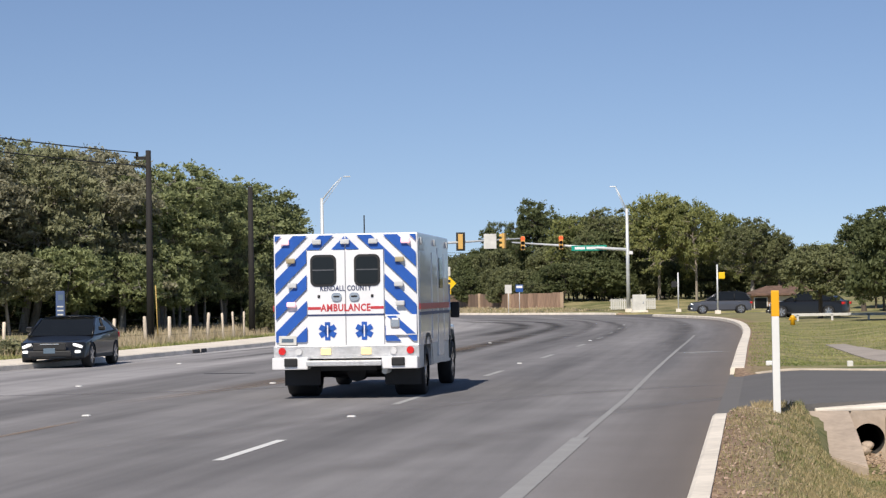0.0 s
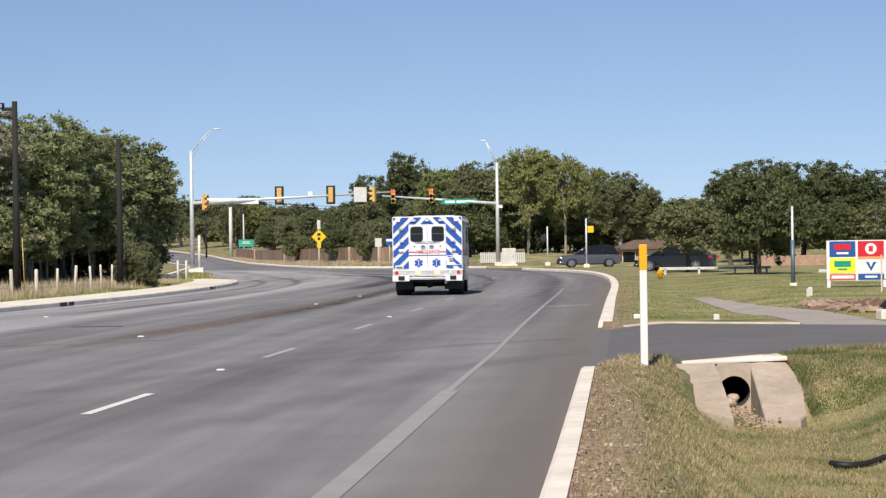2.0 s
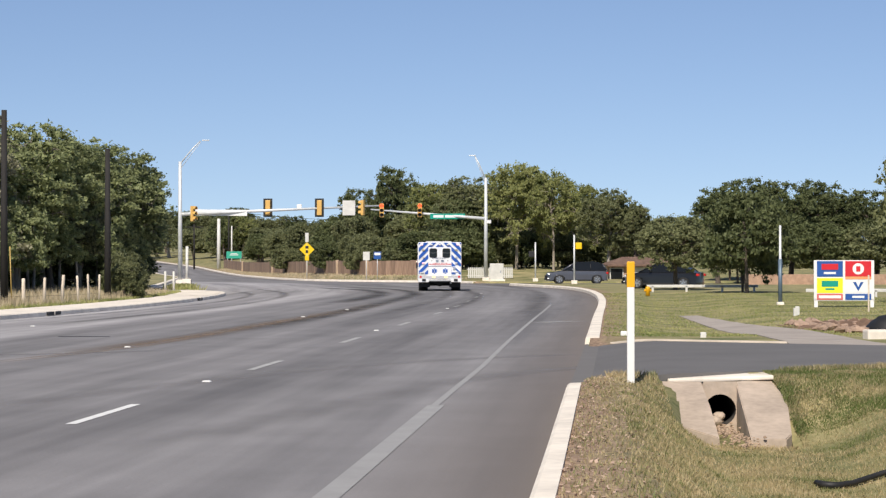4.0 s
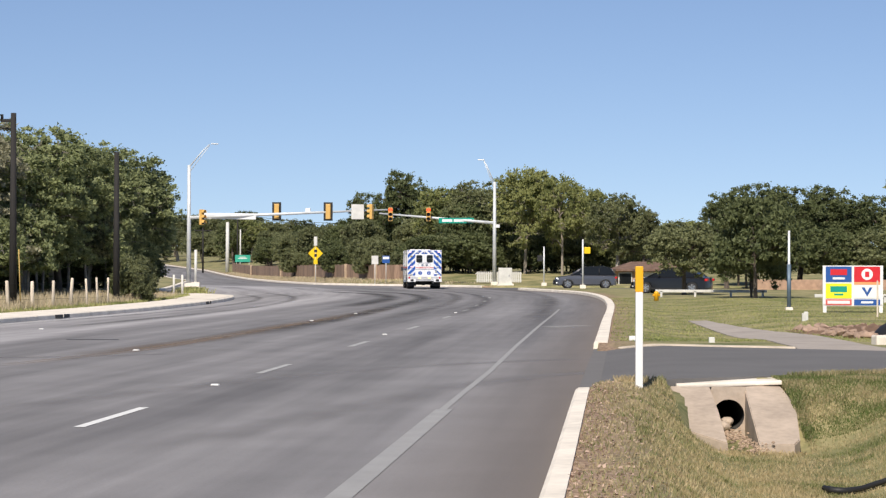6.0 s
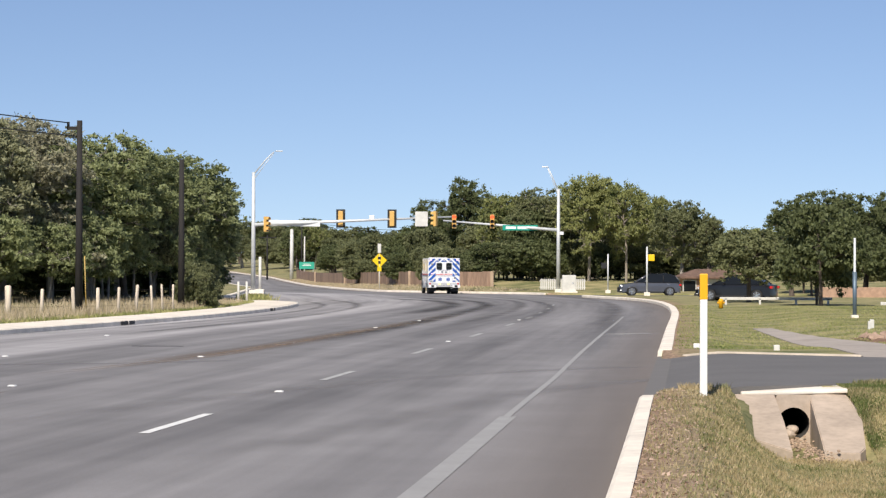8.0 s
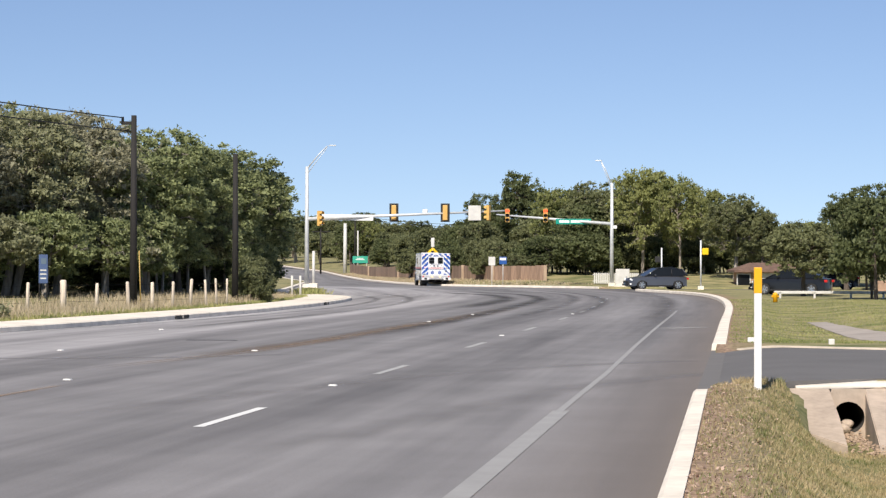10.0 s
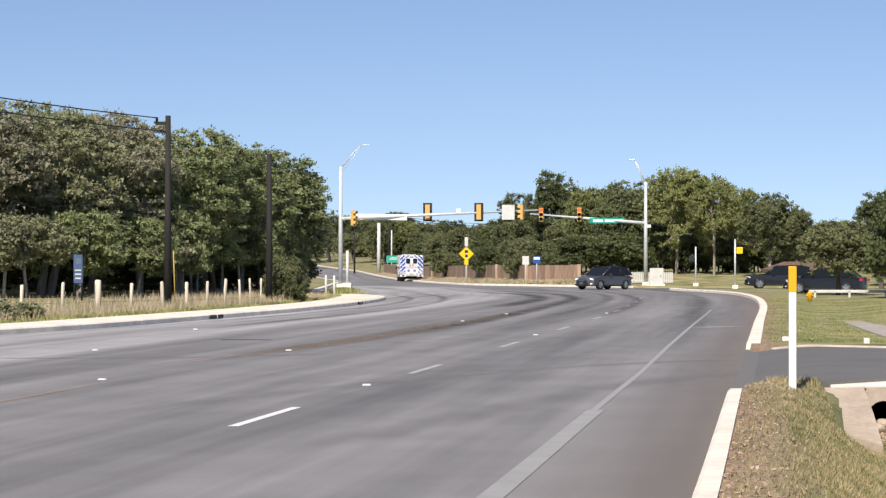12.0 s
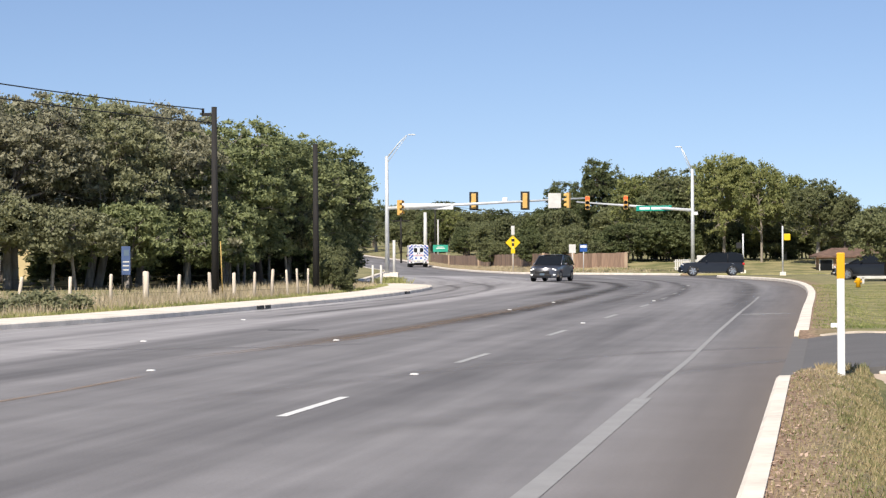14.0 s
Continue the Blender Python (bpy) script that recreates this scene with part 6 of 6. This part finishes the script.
def build_car(name, label, paint, L, W, H, wheel_r, axle, deck, roof, lit=True, style="suv"):
    """A car. deck: (y, z) along bonnet, belt and boot, rear to front; roof: (y, z) of the glasshouse, rear to front."""
    ob = empty(name, Matrix(), label, "car")
    half = W / 2
    outline = arch_outline(deck, axle, wheel_r * 1.16)
    bm = bmesh.new()
    zc = 0.55
    sl = [(-1.0, 0.72), (-0.99, 0.86), (-0.94, 0.96), (-0.8, 1.0), (-0.4, 1.02), (0, 1.025), (0.4, 1.02), (0.8, 1.0), (0.94, 0.96), (0.99, 0.86), (1.0, 0.72)]
    rings = []
    for u, k in sl:
        ring = []
        for y, z in outline:
            e = max(0, abs(y / L - 0.5) - 0.33) / 0.17
            zz = zc + (z - zc) * k if z > zc else z
            ring.append(bm.verts.new((u * half * (1 - 0.1 * e * e), y + 0.34 * u * u * min(1, e) ** 2 * (0.5 if y < L / 2 else -1), zz)))
        rings.append(ring)
    n = len(outline)
    for a, b in zip(rings, rings[1:]):
        for k in range(n):
            bm.faces.new((a[k], a[(k + 1) % n], b[(k + 1) % n], b[k]))
    bm.faces.new(rings[0][::-1])
    bm.faces.new(rings[-1])
    bmesh.ops.recalc_face_normals(bm, faces=bm.faces)
    body = part("body", bm, M[paint], ob, "glossy painted body", smooth=True)
    body.data.set_sharp_from_angle(angle=radians(32))
    # glasshouse: dark glass with a painted roof and pillars
    belt = roof[0][1]
    bm = bmesh.new()
    gl = []
    for u in (-1, 1):
        gl.append([bm.verts.new((u * half * (0.94 if z <= belt + 0.02 else 0.8), y, z)) for y, z in roof])
    m = len(roof)
    for k in range(m):
        bm.faces.new((gl[0][k], gl[0][(k + 1) % m], gl[1][(k + 1) % m], gl[1][k]))
    bm.faces.new(gl[0][::-1])
    bm.faces.new(gl[1])
    bmesh.ops.recalc_face_normals(bm, faces=bm.faces)
    part("glasshouse", bm, M["glass_dark"], ob, "tinted windows")
    tops = [p for p in roof if p[1] > belt + 0.1]
    y0, y1 = tops[0][0], tops[-1][0]
    bm = bmesh.new()
    rows = []
    for y, z in tops:
        rows.append([bm.verts.new((u * half * 0.81, y, z + 0.012 + 0.03 * (1 - u * u))) for u in (-1, -0.5, 0, 0.5, 1)])
    for a, b in zip(rows, rows[1:]):
        for k in range(4):
            bm.faces.new((a[k], a[k + 1], b[k + 1], b[k]))
    geo = bmesh.ops.solidify(bm, geom=bm.faces[:], thickness=0.03)
    part("roof", bm, M[paint], ob, smooth=True)
    for s in (-1, 1):
        (ra, rb), (fa, fb) = (roof[0], tops[0]), (tops[-1], roof[-1])
        for a, b in ((ra, rb), (fa, fb)):
            part("pillar", rod((s * half * (0.94 if a[1] < belt + .05 else .81), a[0], a[1]), (s * half * (0.94 if b[1] < belt + .05 else .81), b[0], b[1]), 0.035, 6), M[paint], ob)
        ym = y0 + (y1 - y0) * 0.45
        part("pillar", rod((s * half * 0.94, ym, belt), (s * half * 0.81, ym, tops[0][1]), 0.03, 6), M["black"], ob)
        part("mirror", box((s * (half + 0.07), fa[0] + 0.28, belt + 0.06), (0.17, 0.11, 0.12), None, 0.03), M[paint], ob, "door mirror")
        part("door_handle", box((s * half * 0.985, ym - 0.35, belt - 0.14), (0.03, 0.16, 0.03), None, 0.008), M["chrome"], ob)
        part("headlamp", box((0, 0, 0), (half * 0.28, 0.2, 0.075), pose(s * half * 0.72, L - 0.3, deck[-2][1] - 0.09, 0, s * 18, s * -26), 0.03), M["lamp_white" if lit else "lens_clear"], ob, "bright headlamp")
        part("fog_lamp", box((s * half * 0.76, L - 0.2, 0.42), (0.14, 0.1, 0.07), None, 0.02), M["lamp_white" if lit else "lens_clear"], ob)
        part("tail_lamp", box((s * half * 0.75, 0.1, deck[1][1] - 0.12), (half * 0.35, 0.16, 0.14), None, 0.03), M["tail_red"], ob, "red tail lamp")
        part("sill", box((s * half * 0.97, L / 2, 0.29), (0.06, axle[1] - axle[0] - wheel_r * 2.3, 0.1), None, 0.01), M["black"], ob)
    part("grille", box((0, L - 0.015, 0.56), (half * 0.95, 0.05, 0.2), None, 0.02), M["black"], ob, "black grille")
    part("lower_grille", box((0, L - 0.0, 0.38), (half * 1.25, 0.07, 0.15), None, 0.03), M["black"], ob)
    part("grille_bar", box((0, L + 0.012, 0.62), (half * 0.55, 0.02, 0.02)), M["chrome"], ob)
    part("number_plate", box((0, L + 0.03, 0.45), (0.3, 0.012, 0.13), None, 0.005), M["steel_blue"], ob)
    part("underbody", box((0, L / 2, 0.32), (W * 0.8, L * 0.86, 0.18)), M["black"], ob)
    wheels = [(wheel(ob, s * (half - 0.12), y, wheel_r, 0.23, s), wheel_r) for s in (-1, 1) for y in axle]
    return ob, wheels


SUV_DECK = [(0.0, 0.52), (0.04, 0.93), (0.3, 0.99), (3.1, 0.99), (3.5, 0.97), (4.45, 0.83), (4.58, 0.58)]
SUV_ROOF = [(0.1, 1.0), (0.48, 1.5), (1.1, 1.62), (2.35, 1.58), (3.35, 1.0)]
LONG_SUV_ROOF = [(0.06, 1.02), (0.2, 1.6), (0.8, 1.7), (2.5, 1.66), (3.3, 1.02)]
LONG_SUV_DECK = [(0.0, 0.55), (0.03, 1.0), (0.25, 1.03), (3.1, 1.03), (3.5, 1.02), (4.5, 0.93), (4.72, 0.62)]
COUPE_DECK = [(0.0, 0.5), (0.03, 0.9), (0.5, 0.95), (2.6, 0.84), (3.1, 0.82), (4.05, 0.66), (4.22, 0.45)]
COUPE_ROOF = [(0.6, 0.93), (1.5, 1.24), (1.9, 1.285), (2.35, 1.24), (3.15, 0.82)]


def grass_blades(name, rng, count, spots, height, mat, label, width=0.012, lean=0.35):
    """Grass as thin triangles. spots(): gives x, y, z of a blade's foot."""
    pts = np.array([spots() for _ in range(count)])
    a = rng.uniform(0, 6.28, count)
    d = np.stack([np.cos(a), np.sin(a), np.zeros(count)], 1)
    h = height * rng.uniform(0.5, 1.3, count)
    up = np.stack([rng.normal(0, lean, count) * h, rng.normal(0, lean, count) * h, h], 1)
    w = width * rng.uniform(0.6, 1.4, count)[:, None]
    v = np.stack([pts - d * w, pts + d * w, pts + up], 1).reshape(-1, 3)
    me = bpy.data.meshes.new(name)
    me.from_pydata(v.tolist(), [], np.arange(count * 3).reshape(-1, 3).tolist())
    me.materials.append(M[mat])
    return tagged(new(name, me), label, "grass", kind="stuff")


def build_grass():
    rng = np.random.default_rng(5)
    rnd = random.Random(6)

    def near():
        while True:
            y = 12.5 + 17.2 * rnd.random()
            d = rnd.uniform(0.22, 9)
            x = XR(y) + d
            p = noise.noise((x * 0.7, y * 0.5, 2))
            if d < 0.8 + 0.6 * p and rnd.random() < 0.72:
                continue
            if rnd.random() > 0.62 + 0.6 * p:
                continue
            if 2.97 < x < 4.46 and y > 27.0:
                continue
            return x, y, verge(x, y, d) - 0.01
    grass_blades("grass", rng, 190000, near, 0.045, "blade", "short patchy mown grass on the verge", 0.008)

    def far():
        while True:
            y = 44.5 + 60 * rnd.random() ** 1.3
            d = rnd.uniform(0.35, 12)
            x = XR(y) + d
            if drive_near(x) - .2 < y < drive_far(x) + .3:
                continue
            if y < 68 and path_edges(y)[0] - 0.03 < x < path_edges(y)[1] + 0.03:
                continue
            return x, y, verge(x, y, d) - 0.01
    grass_blades("grass", rng, 60000, far, 0.04, "blade_green", "short sunlit grass on the lawn", 0.016)

    def edge():
        x = rnd.uniform(2.2, 9)
        y = drive_near(x) - 0.12 - abs(rnd.gauss(0, 0.2))
        if 2.9 < x < 4.7:
            x += 2
            y = drive_near(x) - 0.12 - abs(rnd.gauss(0, 0.2))
        return x, y, verge(x, y, x - XR(y)) - 0.01
    grass_blades("grass", rng, 5000, edge, 0.09, "blade", "grass fringe along the driveway", 0.009)

    def bank_right():
        while True:
            x = 4.5 + 6 * rnd.random() ** 1.4
            y = rnd.uniform(27.5, 35)
            if y < drive_near(x) - 0.1:
                return x, y, verge(x, y, x - XR(y)) - 0.01
    grass_blades("grass", rng, 60000, bank_right, 0.045, "blade", "short patchy grass on the ditch bank", 0.009)

    def wild():
        t = rnd.random()
        y = 52 + 52 * t
        x = XL(y) - 2.6 - abs(rnd.gauss(0, 1)) * 3.0
        return x, y, 0.12 + 0.25 * step(2, 12, XL(y) - x)
    grass_blades("tall_grass", rng, 12000, wild, 0.3, "blade_dry", "tall straw-coloured grass along the wire fence", 0.014, 0.25)

    def strip_left():
        y = 50 + 60 * rnd.random()
        x = XL(y) - 2.25 - 3.0 * rnd.random()
        return x, y, 0.12
    grass_blades("grass", rng, 30000, strip_left, 0.12, "blade_green", "green grass strip behind the sidewalk", 0.018)

    def bank():
        y = 172 + 120 * rnd.random()
        x = XR(y) + 0.5 + 6 * rnd.random()
        return x, y, verge(x, y, x - XR(y))
    grass_blades("grass", rng, 16000, bank, 0.16, "blade_dry", "dry grass bank below the board fence", 0.03)

    def corner():
        return -14.3 + rnd.gauss(0, .35), 117 + rnd.gauss(0, 1.0), 0.12
    grass_blades("grass", rng, 2200, corner, 0.32, "blade_green", "clump of green plants on the corner", 0.04)
    # dead leaves along the kerb
    n = 1200
    d = np.abs(rng.normal(0, 0.42, n)) + 0.2
    y = rng.uniform(12, 29, n)
    foot = np.array([(XR(b) + a, b, verge(XR(b) + a, b, a) + 0.012) for a, b in zip(d, y)])
    a = rng.uniform(0, 6.28, n)
    s = rng.uniform(0.008, 0.026, n)[:, None]
    u = np.stack([np.cos(a), np.sin(a), rng.normal(0, .35, n)], 1) * s
    v = np.stack([-np.sin(a), np.cos(a), rng.normal(0, .35, n)], 1) * s * 0.6
    q = np.stack([foot - u, foot - v, foot + u, foot + v], 1).reshape(-1, 3)
    me = bpy.data.meshes.new("leaf_litter")
    me.from_pydata(q.tolist(), [], np.arange(n * 4).reshape(-1, 4).tolist())
    me.materials.append(M["dead_leaf"])
    tagged(new("leaf_litter", me), "dry brown leaves lying along the kerb", "leaf litter", kind="stuff")
    # undergrowth at the fence
    for i, (x, yy, s) in enumerate(((-17.6, 56.4, 0.5), (-16.75, 58.6, 0.75), (-16.25, 60.2, 0.55), (-18.2, 56.2, 0.45), (-17.3, 58.2, 0.6))):
        ob = empty("bush", pose(x, yy, 0.1), "low leafy bush in dry grass by the fence", "bush")
        part("stem", tube([(0, 0, -0.1), (0.05, 0, s * .6)], [0.03, 0.015], 6), M["bark"], ob)
        cl = [(rnd.uniform(-.5, .5) * s, rnd.uniform(-.4, .4) * s, s * rnd.uniform(.3, .7), s * .45, s * .45, s * .35) for _ in range(6)]
        part("foliage", leaf_cloud(np.random.default_rng(40 + i), cl, 1500, 0.07), M["leaf_olive"], ob)
    # heap of bare earth by the station sign
    bm = bmesh.new()
    bmesh.ops.create_grid(bm, x_segments=30, y_segments=14, size=1)
    for v in bm.verts:
        r = max(0, 1 - v.co.length ** 2 / 1.05)
        v.co = Vector((v.co.x * 1.5, v.co.y * 3.2, r * (0.12 + 0.3 * abs(noise.noise(v.co * 6))) - 0.02))
    o = part("earth_mound", bm, M["earth"], smooth=True)
    o.matrix_world = pose(9.75, 50.2, 0.12, 0, 0, 0)
    tagged(o, "low heap of bare brown earth on the lawn", "earth heap")


def build_heap():
    rng = random.Random(12)
    bm = bmesh.new()
    for _ in range(90):
        x, y = rng.uniform(8.45, 10.4), rng.uniform(46.5, 54)
        q = rng.uniform(0.05, 0.17)
        bmesh.ops.create_icosphere(bm, subdivisions=1, radius=q, matrix=Matrix.Translation((x, y, verge(x, y, x - XR(y)) + 0.05)) @ pose(0, 0, 0, rng.uniform(-30, 30), rng.uniform(-30, 30), rng.uniform(0, 180)) @ Matrix.Diagonal((1.5, 0.8, 0.5, 1)))
    for v in bm.verts:
        v.co += Vector((1, 1, 1)) * 0.04 * noise.noise(v.co * 9)
    tagged(part("rubble", bm, M["rubble"]), "brown broken stones and bark chips beside the footpath", "rubble", kind="stuff")
    bm = bmesh.new()
    bmesh.ops.create_uvsphere(bm, u_segments=20, v_segments=10, radius=1)
    for v in bm.verts:
        v.co = Vector((v.co.x * 0.75, v.co.y * 0.6, max(v.co.z, -0.1) * 0.42)) * (1 + 0.12 * noise.noise(v.co * 3))
    o = part("covered_heap", bm, M["black"], smooth=True)
    o.matrix_world = pose(9.95, 46.9, 0.12)
    tagged(o, "heap covered with black sheeting on bare earth", "heap")
    o = part("kerb_stone", box((0, 0, 0.12), (1.5, 0.35, 0.28), None, 0.04), M["concrete"])
    o.matrix_world = pose(9.15, 43.0, 0.06, 0, 0, 8)
    tagged(o, "pale concrete block lying on the lawn edge", "concrete block")


build_heap()
# ---- building it all ----
build_markings()
build_culvert()
build_fences()
build_signs()
build_cables()
build_houses()
build_grass()
ambulance, ambulance_wheels = build_ambulance()
suv, suv_wheels = build_car("crossover_car", "grey metallic crossover car with tinted windows", "car_grey", 4.6, 1.86, 1.68, 0.36, (0.85, 3.6), SUV_DECK, SUV_ROOF)
suv_b, suv_b_wheels = build_car("crossover_car", "dark blue-black crossover car on the side street", "car_dark", 4.75, 1.9, 1.72, 0.38, (0.9, 3.75), LONG_SUV_DECK, LONG_SUV_ROOF, False)
coupe, coupe_wheels = build_car("sports_coupe", "black low two-door sports coupe with lit headlamps", "car_black", 4.24, 1.78, 1.29, 0.32, (0.8, 3.35), COUPE_DECK, COUPE_ROOF)
parked, parked_wheels = build_car("parked_car", "black sedan parked under the trees", "car_black", 4.6, 1.84, 1.5, 0.34, (0.9, 3.6),
                                  [(0.0, 0.55), (0.04, 0.92), (0.4, 0.97), (3.2, 0.96), (3.6, 0.94), (4.45, 0.82), (4.58, 0.6)],
                                  [(0.5, 0.96), (1.1, 1.42), (1.8, 1.47), (2.5, 1.43), (3.5, 0.95)], False)
parked.matrix_world = pose(14.6, 121, 0.1, 0, 0, 68)


def rolling(rows, ob, wheels):
    """Keys a car's rows (t, x, y, turn) and rolls its wheels over the ground."""
    walk(ob, [(t, pose(x, y, 0.0 + hill(y), 0, 0, a)) for t, x, y, a in rows])
    run, keys = 0.0, [(rows[0][0], 0.0)]
    for (t0, x0, y0, _), (t1, x1, y1, _) in zip(rows, rows[1:]):
        run += math.hypot(x1 - x0, y1 - y0)
        keys.append((t1, run))
    for hub, r in wheels:
        spin = []
        for (t0, s0), (t1, s1) in zip(keys, keys[1:]):
            n = max(1, math.ceil(math.degrees((s1 - s0) / r) / 80))
            n = min(n, max(1, int((t1 - t0) * FPS)))
            spin += [(t0 + (t1 - t0) * k / n, s0 + (s1 - s0) * k / n) for k in range(n)]
        spin.append(keys[-1])
        place = hub.location.copy()
        walk(hub, [(t, pose(*place, -math.degrees(s / r) % 360, 0, 0)) for t, s in spin])


def motions():
    rolling([(0, -4.0, 35.7, -2.8), (0.5, -3.11, 44.9, -3.8), (1.0, -2.18, 53.5, -4.5), (1.5, -1.53, 64.5, -3.5), (2, -0.99, 75.0, -2.8), (2.5, -0.54, 85.2, -2.0), (3, -0.21, 95.8, -1.0),
             (3.7, -0.15, 113.9, 0.5), (4.6, -0.64, 134.2, 1.9), (5.3, -1.29, 145.3, 3.1), (5.8, -1.77, 151.1, 4.3), (6.5, -2.58, 155.7, 6.8), (7.2, -3.8, 160.2, 8.7), (8, -5.53, 165.2, 8.1),
             (8.2, -5.97, 166.4, 8.1), (9.2, -8.73, 173.0, 10.8), (10.3, -12.3, 186.0, 9.9), (11, -15.1, 201.0, 9.0), (12, -20.0, 224.0, 9.0), (13, -24.8, 249.0, 9.0), (14, -28.6, 265.0, 9.0)], ambulance, ambulance_wheels)
    rolling([(0, 12.0, 157, 90), (8.2, 12.0, 157, 90), (9.2, 10.7, 157.3, 97), (10.3, 7.5, 157.4, 111), (11, 5.2, 157.3, 124), (11.5, 3.26, 156.2, 132), (12, 1.45, 153.9, 140), (12.5, -1.0, 150.5, 147),
             (13, -2.3, 145.7, 154), (13.5, -4.4, 140.3, 162), (14, -5.6, 135.3, 168)], suv, suv_wheels)
    rolling([(0, 100, 158, 90), (3, 80, 158, 90), (6, 56, 158, 90), (8.2, 34, 158, 90), (10.3, 19.5, 158, 90), (11, 16.8, 158, 90), (11.8, 15.5, 158, 90), (12.4, 13.8, 158, 90), (13, 11.1, 158, 90),
             (13.6, 8.5, 157.6, 90), (14, 6.8, 157.4, 91)], suv_b, suv_b_wheels)
    rolling([(0, -13.5, 57.9, 179), (0.2, -13.87, 55.1, 177), (0.5, -14.5, 50.7, 173), (1.5, -17, 34.6, 171), (4, -22.6, -2, 171), (14, -45, -150, 171)], coupe, coupe_wheels)


motions()
